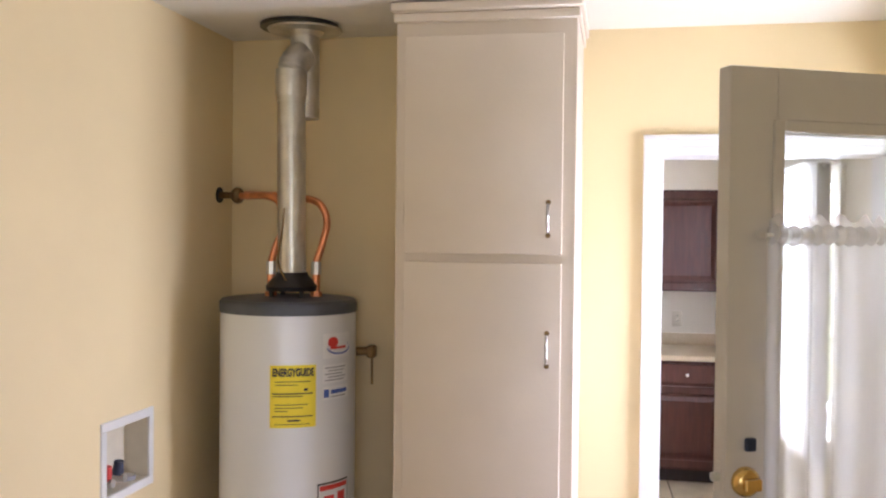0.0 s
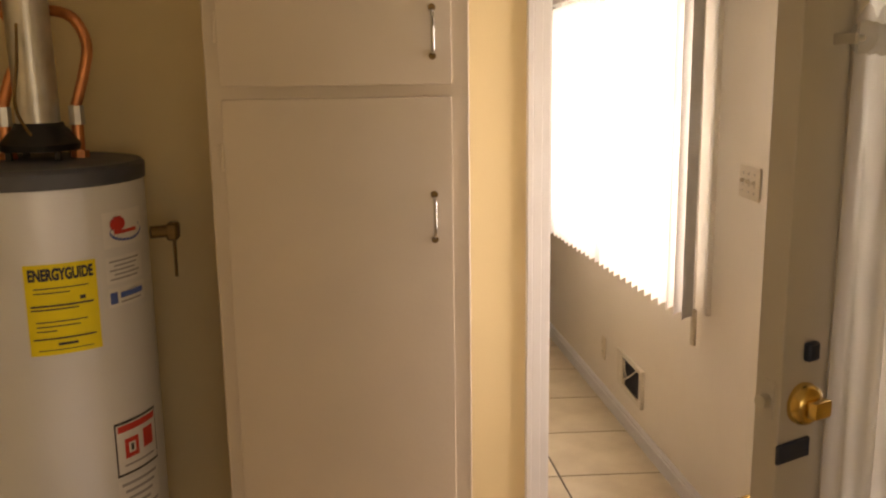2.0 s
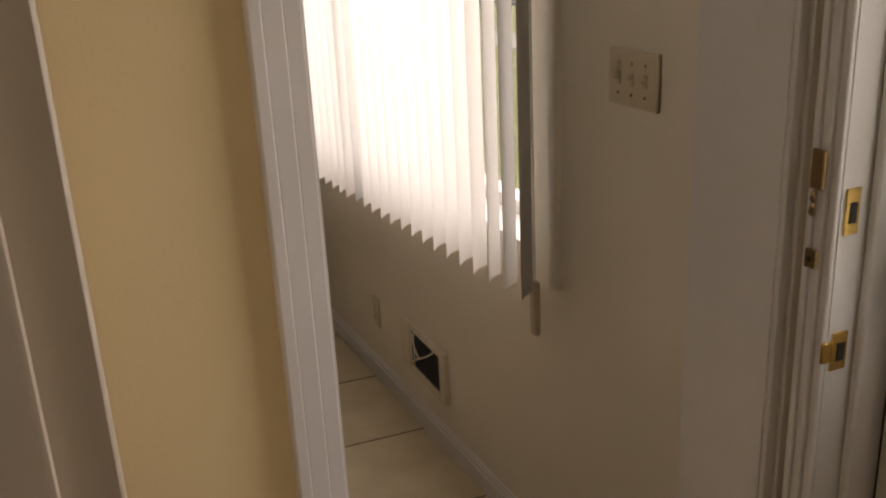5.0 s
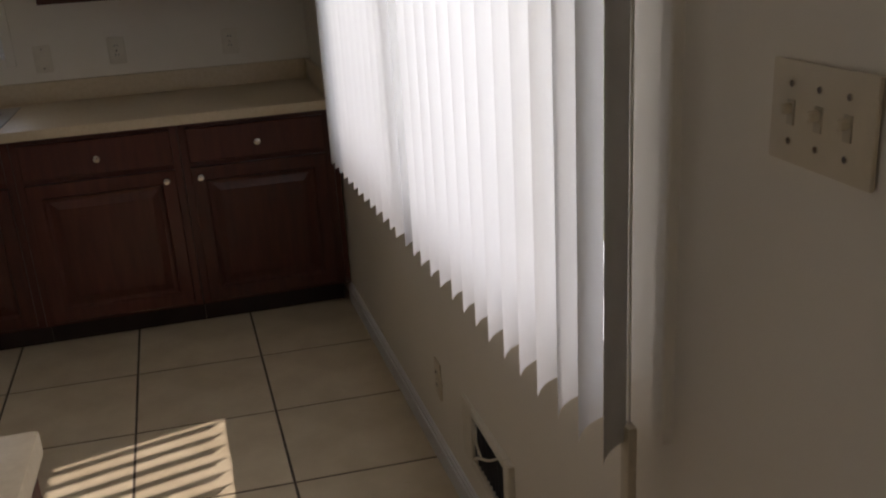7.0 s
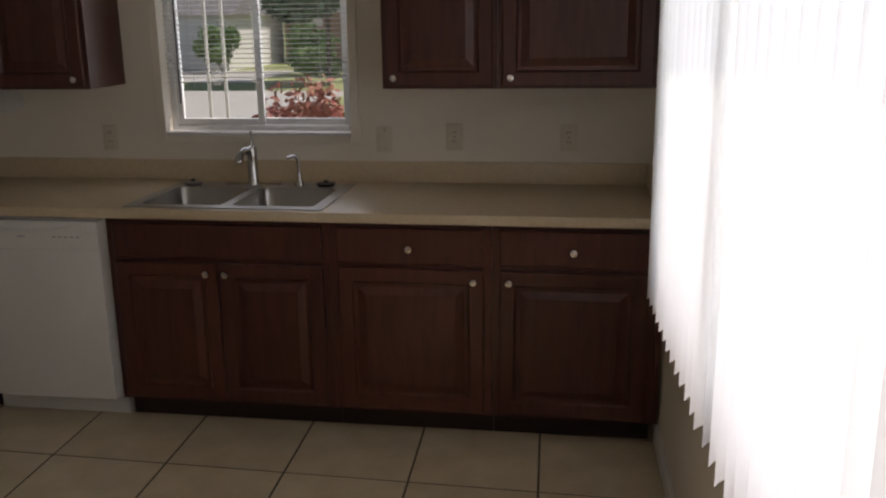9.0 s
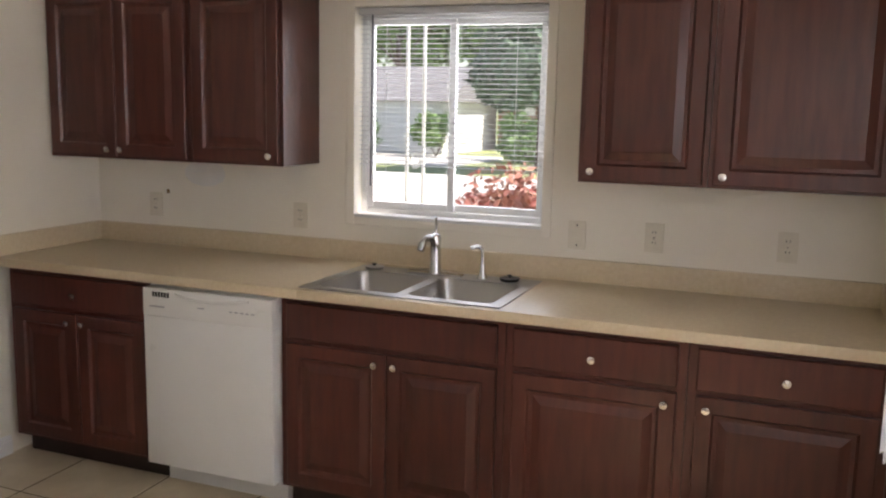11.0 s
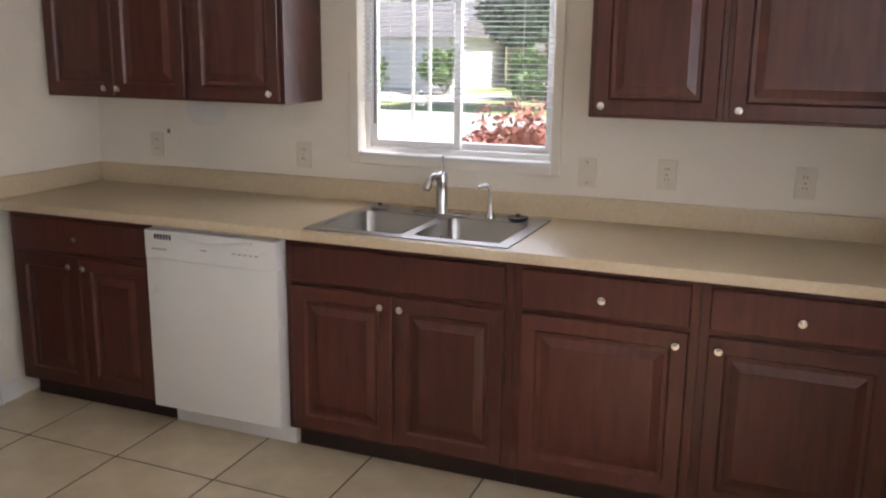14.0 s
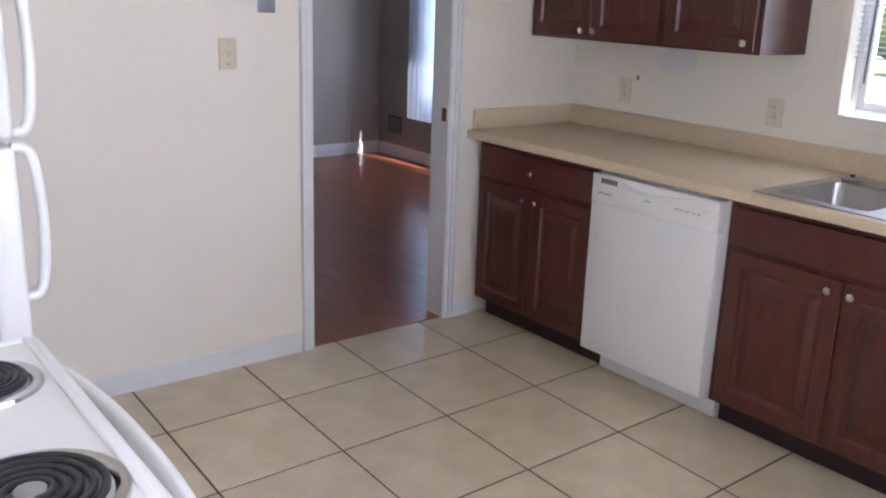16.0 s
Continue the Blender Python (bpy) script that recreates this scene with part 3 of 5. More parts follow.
bx(bm, LX0 - 0.08, 3.350, 0.967, LX0 - 0.002, 3.355, 1.163)
bx(bm, LX0 - 0.08, 3.110, 0.967, LX0 - 0.002, 3.350, 0.972)
part("recess", bm, M_WPLATE, vb)
for y, m_ in ((3.17, M_RED), (3.235, M_BLUEBLACK)):
    v = part("tap", cyl(bmesh.new(), (LX0 - 0.07, y, 0.99), (LX0 - 0.01, y, 0.995), 0.013, seg=12), M_GALV, vb)
    part("tap_handle", cyl(bmesh.new(), (LX0 - 0.035, y, 1.005), (LX0 - 0.030, y, 1.045), 0.018, 0.014, 10), m_, v)
part("drain_cap", cyl(bmesh.new(), (LX0 - 0.045, 3.30, 0.972), (LX0 - 0.045, 3.30, 0.985), 0.028, seg=18), M_GREYINK, vb)

# ---- laundry: tall painted cabinet ----
CF = 3.503
tall = thing("tall_cabinet", (0.33, 3.74, 0), "tall cream-painted built-in utility cabinet with two doors", "cabinet")
part("body", box(0.030, CF, 0, 0.582, 3.958, 2.395, 0.003), M_CABW, tall)
bm = bmesh.new()
bx(bm, 0.022, CF - 0.012, 2.375, 0.590, 3.957, 2.405, 0.004)
bx(bm, 0.012, CF - 0.026, 2.405, 0.600, 3.956, 2.436, 0.006)
part("crown_moulding", bm, M_CABW, tall)


def pull(parent, x, z, y, h=0.09):
    hd = part("handle", tube(bmesh.new(), [(x, y + 0.006, z + h / 2), (x, y - 0.018, z + h / 2 - 0.008), (x, y - 0.024, z), (x, y - 0.018, z - h / 2 + 0.008), (x, y + 0.006, z - h / 2)], 0.0045, 10, 0, 6), M_CHROME, parent, "chrome bow handle")
    for s in (-1, 1):
        part("rosette", cyl(bmesh.new(), (x, y, z + s * (h / 2 + 0.004)), (x, y - 0.004, z + s * (h / 2 + 0.004)), 0.008, seg=12), M_OLDBRASS, hd)


for z0, z1, hz in ((0.10, 1.645, 1.388), (1.671, 2.330, 1.778)):
    dr = part("door", box(0.062, CF - 0.018, z0, 0.543, CF - 0.001, z1, 0.005, 2), M_CABW, tall)
    pull(dr, 0.502, hz, CF - 0.018)
    for hzz in (z0 + 0.12, z1 - 0.12):
        part("hinge", cyl(bmesh.new(), (0.059, CF - 0.012, hzz - 0.03), (0.059, CF - 0.012, hzz + 0.03), 0.005, seg=8), M_CABW, dr)

# ---- entry door, open into the laundry ----
DWID = 0.768
entry = thing("door_entry", pose(1.612, 3.085, 0, 0, 0, math.degrees(math.atan2(-0.437, -0.899))),
              "open grey-white wooden entry door with curtained glass pane", "door", kind="structure")
T2 = 0.022
GU0, GU1, GZ0, GZ1 = 0.110, 0.655, 1.00, 1.965
for nm, u0, z0, u1, z1 in (("stile", 0.004, 0.012, GU0, 2.085), ("stile", GU1, 0.012, DWID, 2.085), ("top_rail", GU0, GZ1, GU1, 2.085), ("lower_panel", GU0, 0.012, GU1, GZ0)):
    part(nm, box(u0, -T2, z0, u1, T2, z1, 0.0015 if nm == "stile" else 0.0), M_DOORP, entry, smooth=False, local=True)
bm = bmesh.new()
for s in (1, -1):
    y0, y1 = (T2 - 0.002, T2 + 0.008) if s > 0 else (-T2 - 0.008, -T2 + 0.002)
    bx(bm, GU0 - 0.012, y0, GZ0 - 0.012, GU0 + 0.014, y1, GZ1 + 0.012, 0.003)
    bx(bm, GU1 - 0.014, y0, GZ0 - 0.012, GU1 + 0.012, y1, GZ1 + 0.012, 0.003)
    bx(bm, GU0 + 0.014, y0, GZ1 - 0.014, GU1 - 0.014, y1, GZ1 + 0.012, 0.003)
    bx(bm, GU0 + 0.014, y0, GZ0 - 0.012, GU1 - 0.014, y1, GZ0 + 0.014, 0.003)
part("glazing_bead", bm, M_DOORP, entry, local=True)
pane = part("pane", box(GU0 - 0.002, -0.003, GZ0 - 0.002, GU1 + 0.002, 0.003, GZ1 + 0.002), M_GLASS, entry, local=True, smooth=False)
pane.visible_shadow = False
part("latch_plate", box(DWID - 0.001, -0.012, 0.93, DWID + 0.002, 0.012, 1.05, 0.0008), M_BRASS, entry, local=True)
part("bolt_plate", box(DWID - 0.001, -0.012, 1.20, DWID + 0.002, 0.012, 1.26, 0.0008), M_DOORP, entry, local=True)
part("latch_tongue", cyl(bmesh.new(), (DWID, 0, 1.228), (DWID + 0.016, 0, 1.228), 0.010, seg=14), M_GALV, entry, local=True)
db = part("deadbolt", lathe(bmesh.new(), [(0.031, 0.0), (0.032, 0.006), (0.029, 0.016), (0.022, 0.022), (0.001, 0.024)], (0.722, T2, 1.221), 'Y', 28), M_BRASS, entry, "brass deadbolt with a thumb turn", local=True)
part("thumb_turn", box(0.704, T2 + 0.022, 1.208, 0.740, T2 + 0.040, 1.234, 0.005, 2), M_BRASS, db, local=True).rotation_euler = (0, 0, 0)
kn = part("door_knob", lathe(bmesh.new(), [(0.034, 0.0), (0.034, 0.005), (0.016, 0.012), (0.013, 0.032), (0.022, 0.040), (0.028, 0.052), (0.026, 0.066), (0.014, 0.072), (0.001, 0.073)], (0.711, T2, 1.005), 'Y', 28), M_BRASS, entry, "polished brass door knob", local=True)
part("door_knob", lathe(bmesh.new(), [(0.034, 0.0), (0.034, -0.005), (0.016, -0.012), (0.013, -0.032), (0.028, -0.052), (0.014, -0.072), (0.001, -0.073)], (0.711, -T2, 1.005), 'Y', 28), M_BRASS, entry, local=True)
part("chain_keeper", box(0.700, T2 - 0.001, 1.284, 0.724, T2 + 0.012, 1.312, 0.003), M_BLUEBLACK, entry, "dark metal keeper", local=True)
part("slide_bolt", box(0.702, T2 - 0.001, 1.136, 0.772, T2 + 0.006, 1.166, 0.002), M_BLUEBLACK, entry, "dark slide bolt plate", local=True)
for hz in (0.25, 1.05, 1.85):
    part("hinge", cyl(bmesh.new(), (0.0, T2 + 0.004, hz - 0.045), (0.0, T2 + 0.004, hz + 0.045), 0.007, seg=12), M_OLDBRASS, entry, local=True)

curtain = thing("door_curtain", entry.matrix_basis.copy(), "sheer white gathered curtain with red embroidered hem on the door", "curtain")
bm = bmesh.new()
NU, NZ = 150, 26
rows_ = []
for j in range(NZ + 1):
    z = 0.885 + (1.772 - 0.885) * j / NZ
    tight = min(1.0, max(0.0, (1.755 - z) / 0.10))
    row = []
    for i in range(NU + 1):
        u = 0.085 + (0.690 - 0.085) * i / NU
        amp = 0.005 + 0.010 * tight
        w = math.sin(u * 88 + 2.0 * math.sin(u * 9)) * (0.55 + 0.45 * math.sin(u * 23 + 1)) + 0.35 * math.sin(u * 41 + z * 1.5)
        hem = 0.012 * math.sin(u * 60) if j == 0 else 0.0
        top = 0.009 * math.sin(u * 150 + 2 * math.sin(u * 31)) if j == NZ else 0.0
        row.append(bm.verts.new((u, T2 + 0.026 + amp * w, z + hem + top)))
    rows_.append(row)
for a, b in zip(rows_, rows_[1:]):
    for i in range(NU):
        bm.faces.new((a[i], a[i + 1], b[i + 1], b[i]))
cloth = part("cloth", bm, M_LACE, curtain, local=True)
part("rod_sleeve", tube(bmesh.new(), [(0.09 + 0.066 * k, T2 + 0.030 + 0.003 * math.sin(k * 2.1), 1.735 + 0.002 * math.sin(k * 3)) for k in range(10)], 0.019, 12, 0.16, 5), M_LACE, curtain, local=True)
part("curtain_rod", cyl(bmesh.new(), (0.085, T2 + 0.030, 1.735), (0.704, T2 + 0.030, 1.735), 0.004, seg=10), M_WHITE, curtain, local=True)
for u in (0.085, 0.702):
    part("rod_bracket", box(u - 0.003, T2 - 0.001, 1.728, u + 0.003, T2 + 0.034, 1.742, 0.001), M_DOORP, curtain, local=True)
random.seed(5)
bm = bmesh.new()
for k in range(120):
    u = 0.10 + 0.58 * k / 119
    z = 0.945 + 0.018 * math.sin(u * 34) + random.uniform(-0.016, 0.016)
    s = random.uniform(0.003, 0.0075)
    w = math.sin(u * 88 + 2.0 * math.sin(u * 9)) * (0.55 + 0.45 * math.sin(u * 23 + 1)) + 0.35 * math.sin(u * 41 + z * 1.5)
    cyl(bm, (u, T2 + 0.026 + 0.015 * w + 0.003, z), (u + 0.001, T2 + 0.026 + 0.015 * w + 0.005, z), s, s * 0.6, 7)
part("embroidery", bm, M_EMBR, curtain, "dark red embroidered sprigs", local=True)

# strike plates and chain on the casing
JY = ED1 - 0.012
sp = thing("strike_plate", (1.63, JY, 1.17), "brass strike plate on the door jamb", "strike plate", "door hardware")
part("plate", box(1.617, JY - 0.004, 1.150, 1.645, JY, 1.222, 0.001), M_BRASS, sp)
part("slot", box(1.625, JY - 0.0055, 1.168, 1.638, JY - 0.0035, 1.200), M_DARKHOLE, sp)
sp2 = thing("strike_plate", (1.63, JY, 0.97), "brass latch strike plate on the door jamb", "strike plate", "door hardware")
part("plate", box(1.617, JY - 0.004, 0.928, 1.648, JY, 0.992, 0.001), M_BRASS, sp2)
part("lip", box(1.600, JY - 0.003, 0.943, 1.618, JY + 0.004, 0.978, 0.002), M_BRASS, sp2)
part("slot", box(1.628, JY - 0.0055, 0.944, 1.642, JY - 0.0035, 0.974), M_DARKHOLE, sp2)
ch = thing("chain_lock", (1.587, 3.897, 1.22), "tarnished metal door chain holder on the casing", "door chain", "door hardware")
part("holder", box(1.584, 3.888, 1.220, 1.592, 3.912, 1.280, 0.002), M_OLDBRASS, ch)
for k in range(4):
    part("link", lathe(bmesh.new(), [(0.003, -0.002), (0.006, 0), (0.003, 0.002)], (1.583, 3.900 + 0.002 * (k % 2), 1.215 - 0.010 * k), 'X' if k % 2 else 'Y', 10), M_OLDBRASS, ch)
cs = thing("chain_stop", (1.587, 3.897, 1.09), "small tarnished metal keeper on the casing", "keeper", "door hardware")
part("plate", box(1.584, 3.888, 1.097, 1.592, 3.910, 1.127, 0.002), M_OLDBRASS, cs)
part("hole", cyl(bmesh.new(), (1.5825, 3.899, 1.112), (1.585, 3.899, 1.112), 0.005, seg=10), M_DARKHOLE, cs)

# ---- storm door ----
SD = 1.745
storm = thing("storm_door", (SD, 3.42, 0), "white metal storm door with divided glass, closed", "storm door")
SY0, SY1 = ED0 + 0.015, ED1 - 0.018
GY0, GY1 = SY0 + 0.14, 3.740
bm = bmesh.new()
bx(bm, SD, SY0, 0.02, SD + 0.032, GY0, 2.04, 0.004)
bx(bm, SD, GY1, 0.02, SD + 0.032, SY1, 2.04, 0.004)
bx(bm, SD, GY0, 1.90, SD + 0.032, GY1, 2.04, 0.004)
bx(bm, SD + 0.002, GY0, 0.02, SD + 0.030, GY1, 0.965, 0.004)
part("door_frame", bm, M_STORM, storm)
for z in (1.212, 1.412, 1.648):
    part("glazing_bar", box(SD + 0.004, GY0, z - 0.012, SD + 0.028, GY1, z + 0.012, 0.003), M_STORM if z > 1.2 else M_GREYBOX, storm)
bm = bmesh.new()
for y0, y1 in ((GY0, GY0 + 0.014), (GY1 - 0.014, GY1)):
    bx(bm, SD - 0.006, y0, 0.965, SD + 0.006, y1, 1.90, 0.003)
bx(bm, SD - 0.006, GY0 + 0.014, 0.965, SD + 0.006, GY1 - 0.014, 0.983, 0.003)
part("glass_bead", bm, M_GALV, storm)
for z0, z1 in ((0.97, 1.205), (1.22, 1.405), (1.42, 1.64), (1.655, 1.905)):
    p = part("pane", box(SD + 0.014, GY0 - 0.002, z0, SD + 0.018, GY1 + 0.002, z1), M_GLASS, storm, smooth=False)
    p.visible_shadow = False
lt = part("latch", box(SD - 0.022, 3.827, 1.070, SD, 3.857, 1.125, 0.005), M_BLACK, storm, "black latch lever")
part("lever", tube(bmesh.new(), [(SD - 0.02, 3.842, 1.10), (SD - 0.04, 3.837, 1.095), (SD - 0.048, 3.812, 1.085), (SD - 0.048, 3.787, 1.077)], 0.010, 10, 0, 6), M_BLACK, lt)
part("weatherstrip", box(SD + 0.006, SY1 + 0.001, 0.02, SD + 0.024, ED1 - 0.0125, 2.04), M_BLACK, storm)

# ---- kitchen: base cabinets along the sink wall ----
BF = 7.285          # face of the cabinet boxes
DF = BF - 0.019     # face of doors and drawers


def ring_panel(bm, x0, x1, z0, z1, yf, t, out=-1, steps=((0, 0.003), (0.004, 0.0), (0.052, 0.0), (0.060, 0.010), (0.074, 0.011), (0.104, 0.001))):
    """A raised panel door: nested rings that step in and out, facing out along y."""
    rings = []
    for inset, depth in ((0, t),) + tuple(steps):
        y = yf - out * depth
        rings.append([bm.verts.new(p) for p in ((x0 + inset, y, z0 + inset), (x1 - inset, y, z0 + inset), (x1 - inset, y, z1 - inset), (x0 + inset, y, z1 - inset))])
    for a, b in zip(rings, rings[1:]):
        for k in range(4):
            bm.faces.new((a[k], a[(k + 1) % 4], b[(k + 1) % 4], b[k]))
    bm.faces.new(rings[0]), bm.faces.new(rings[-1])
    bmesh.ops.recalc_face_normals(bm, faces=bm.faces[:])
    return bm


FLAT = ((0, 0.003), (0.004, 0.0), (0.012, 0.0))


def knob(parent, x, z, yf, out=-1):
    prof = [(0.007, 0.0), (0.006, 0.010), (0.011, 0.016), (0.0145, 0.021), (0.013, 0.027), (0.001, 0.029)]
    part("knob", lathe(bmesh.new(), [(r, out * h) for r, h in prof], (x, yf, z), 'Y', 16), M_NICKEL, parent, "satin nickel round knob")


def base_unit(x0, x1, label, doors, drawer=True, knob_side="mid", bf=BF, back=7.898, out=-1, top=0.864):
    u = thing("base_cabinet", ((x0 + x1) / 2, (bf + back) / 2, 0), label, "cabinet", "base cabinets")
    y0, y1 = sorted((bf, back))
    part("body", box(x0 + 0.001, y0, 0.10, x1 - 0.001, y1, top), M_WOOD, u, smooth=False)
    if top < 0.8:
        part("top_rail", box(x0 + 0.001, y0, top, x1 - 0.001, y0 + 0.018, 0.864), M_WOOD, u, smooth=False)
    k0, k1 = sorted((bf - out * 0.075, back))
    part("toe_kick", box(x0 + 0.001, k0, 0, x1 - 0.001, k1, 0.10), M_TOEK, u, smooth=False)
    df = bf + out * 0.019
    m = 0.030
    d = part("drawer_front" if drawer else "false_front", ring_panel(bmesh.new(), x0 + m, x1 - m, 0.705, 0.842, df, 0.018, out, FLAT), M_WOOD, u, smooth=False)
    if drawer:
        knob(d, (x0 + x1) / 2, 0.768, df, out)
    w = (x1 - x0 - 2 * m - (doors - 1) * 0.006) / doors
    for i in range(doors):
        a = x0 + m + i * (w + 0.006)
        dd = part("door", ring_panel(bmesh.new(), a, a + w, 0.115, 0.685, df, 0.018, out), M_WOOD, u, smooth=False)
        right = (i == 0) if doors == 2 else (knob_side == "right")
        knob(dd, a + w - 0.036 if right else a + 0.036, 0.648, df, out)
    return u


base_unit(-2.005, -1.240, "dark cherry base cabinet beside the dishwasher, two doors", 2)
base_unit(-0.630, 0.272, "dark cherry sink base cabinet with two raised-panel doors", 2, drawer=False, top=0.70)
base_unit(0.272, 0.888, "dark cherry base cabinet with one drawer and door", 1, knob_side="right")
base_unit(0.888, 1.488, "dark cherry base cabinet next to the window wall", 1, knob_side="left")
solid("cabinet_filler", box(1.490, BF, 0.10, 1.512, 7.40, 0.864), M_WOOD, "dark cherry filler strip beside the wall", "filler strip")

# dishwasher
dw = thing("dishwasher", (-0.935, 7.5, 0), "white built-in dishwasher between the dark cabinets", "dishwasher")
part("body", box(-1.233, 7.27, 0.10, -0.635, 7.89, 0.855), M_WHITE, dw, smooth=False)
part("toe_panel", box(-1.227, 7.345, 0.0, -0.641, 7.38, 0.118, 0.004), M_WHITE, dw)
part("door_panel", box(-1.234, 7.225, 0.115, -0.634, 7.27, 0.7375, 0.003, 2), M_WHITE, dw)
bm = box(-1.234, 7.222, 0.738, -0.634, 7.27, 0.852, 0.004, 2)
ctrl = part("control_panel", bm, M_WHITE, dw)
part("handle_recess", tube(bmesh.new(), [(-1.075, 7.219, 0.835), (-1.015, 7.217, 0.822), (-0.935, 7.216, 0.817), (-0.855, 7.217, 0.822), (-0.735, 7.219, 0.838)], 0.006, 8, 0, 6), M_WHITE, ctrl)
for k in range(6):
    part("vent_slot", box(-1.185 + 0.014 * k, 7.2195, 0.818, -1.177 + 0.014 * k, 7.2225, 0.838), M_DARKHOLE, ctrl)
for x in (-0.825, -0.8, -0.775, -0.75, -0.725):
    part("button", box(x, 7.2195, 0.788, x + 0.015, 7.223, 0.793, 0.001), M_GREYINK, ctrl)
part("name_bar", box(-1.2, 7.2205, 0.775, -1.13, 7.223, 0.781), M_GREYINK, ctrl)
part("mark_bar", box(-0.97, 7.2205, 0.788, -0.94, 7.223, 0.793), M_GREYINK, ctrl)

# countertop with backsplash, cut round the sink
CT0, CT1, CYF = 0.866, 0.905, 7.232
SKX0, SKX1, SKY0, SKY1 = -0.530, 0.240, 7.275, 7.795
counter = thing("countertop", (-0.24, 7.56, CT0), "beige laminate countertop with rounded edge and low backsplash", "countertop")
bm = bmesh.new()
bx(bm, KX0 + 0.002, CYF, CT0, SKX0, 7.897, CT1, 0.005, 2)
bx(bm, SKX1, CYF, CT0, 1.500, 7.897, CT1, 0.005, 2)
bx(bm, SKX0 - 0.006, CYF, CT0, SKX1 + 0.006, SKY0, CT1 - 0.0005, 0.005, 2)
bx(bm, SKX0 - 0.006, SKY1, CT0, SKX1 + 0.006, 7.896, CT1 - 0.0005, 0.004, 1)
part("slab", bm, M_COUNTER, counter)
part("backsplash", box(KX0 + 0.021, 7.879, CT1 - 0.002, 1.480, 7.899, 0.995, 0.004, 2), M_COUNTER, counter)
part("side_splash", box(KX0 + 0.001, 7.262, CT1 - 0.002, KX0 + 0.020, 7.899, 0.995, 0.004, 2), M_COUNTER, counter)
part("side_splash", box(1.481, 7.32, CT1 - 0.002, 1.500, 7.899, 0.995, 0.004, 2), M_COUNTER, counter)

# sink
sink = thing("double_sink", (-0.145, 7.545, CT1), "stainless steel double-bowl sink set in the counter", "sink")
bm = bmesh.new()
BOWLS = ((-0.495, -0.165, 7.312, 7.685), (-0.125, 0.205, 7.312, 7.685))
ZR = CT1 + 0.004


def rounded(x0, x1, y0, y1, r, z, n=5):
    pts = []
    for cx, cy, a0 in ((x1 - r, y1 - r, 0), (x0 + r, y1 - r, 90), (x0 + r, y0 + r, 180), (x1 - r, y0 + r, 270)):
        for k in range(n + 1):
            a = radians(a0 + 90 * k / n)
            pts.append((cx + r * math.cos(a), cy + r * math.sin(a), z))
    return pts


for x0, x1, y0, y1 in BOWLS:
    bb = bmesh.new()
    loops = []
    for ins, z, r in ((-0.014, ZR, 0.062), (-0.004, ZR - 0.001, 0.055), (0, ZR - 0.008, 0.05), (0.006, CT1 - 0.13, 0.05), (0.02, CT1 - 0.165, 0.05), (0.06, CT1 - 0.175, 0.04)):
        loops.append([bb.verts.new(p) for p in rounded(x0 + ins, x1 - ins, y0 + ins, y1 - ins, r, z)])
    n = len(loops[0])
    for a, b in zip(loops, loops[1:]):
        for k in range(n):
            bb.faces.new((a[k], a[(k + 1) % n], b[(k + 1) % n], b[k]))
    bb.faces.new(loops[-1])
    bmesh.ops.recalc_face_normals(bb, faces=bb.faces[:])
    bmesh.ops.reverse_faces(bb, faces=bb.faces[:])
    bowl = part("bowl", bb, M_STEEL, sink)
    part("drain", lathe(bmesh.new(), [(0.042, 0.0), (0.042, 0.003), (0.030, 0.003), (0.028, -0.004), (0.001, -0.004)], ((x0 + x1) / 2, (y0 + y1) / 2, CT1 - 0.174), 'Z', 20), M_CHROME, bowl)
bm = bmesh.new()
rx = (SKX0 - 0.012, BOWLS[0][0], BOWLS[0][1], BOWLS[1][0], BOWLS[1][1], SKX1 + 0.012)
bx(bm, rx[0], 7.262, CT1, rx[5], 7.312, ZR, 0.0015)
bx(bm, rx[0], 7.685, CT1, rx[5], 7.807, ZR, 0.0015)
for a, b in ((rx[0], rx[1]), (rx[2], rx[3]), (rx[4], rx[5])):
    bx(bm, a, 7.312, CT1, b, 7.685, ZR, 0.0)
part("rim", bm, M_STEEL, sink, smooth=False)

faucet = thing("faucet", (-0.185, 7.745, ZR), "chrome single-lever kitchen faucet behind the sink", "faucet")
part("base", lathe(bmesh.new(), [(0.030, ZR), (0.030, ZR + 0.006), (0.023, ZR + 0.018), (0.0215, ZR + 0.12), (0.023, ZR + 0.15), (0.018, ZR + 0.165), (0.001, ZR + 0.17)], (-0.185, 7.745, 0), 'Z', 24), M_CHROME, faucet)
part("deck_plate", box(-0.305, 7.718, ZR - 0.001, -0.065, 7.772, ZR + 0.006, 0.004, 2), M_CHROME, faucet)
sp_ = part("spout", tube(bmesh.new(), [(-0.187, 7.735, ZR + 0.125), (-0.195, 7.71, ZR + 0.155), (-0.205, 7.675, ZR + 0.145), (-0.210, 7.66, ZR + 0.125)], 0.0125, 14, 0, 6), M_CHROME, faucet)
part("aerator", cyl(bmesh.new(), (-0.208, 7.664, ZR + 0.135), (-0.212, 7.650, ZR + 0.108), 0.0165, 0.015, 16), M_CHROME, sp_)
part("lever", tube(bmesh.new(), [(-0.185, 7.745, ZR + 0.165), (-0.183, 7.748, ZR + 0.20), (-0.184, 7.742, ZR + 0.235)], 0.006, 10, 0, 5), M_CHROME, faucet)
spray = thing("side_sprayer", (0.02, 7.745, ZR), "slim chrome drinking-water tap beside the faucet", "tap")
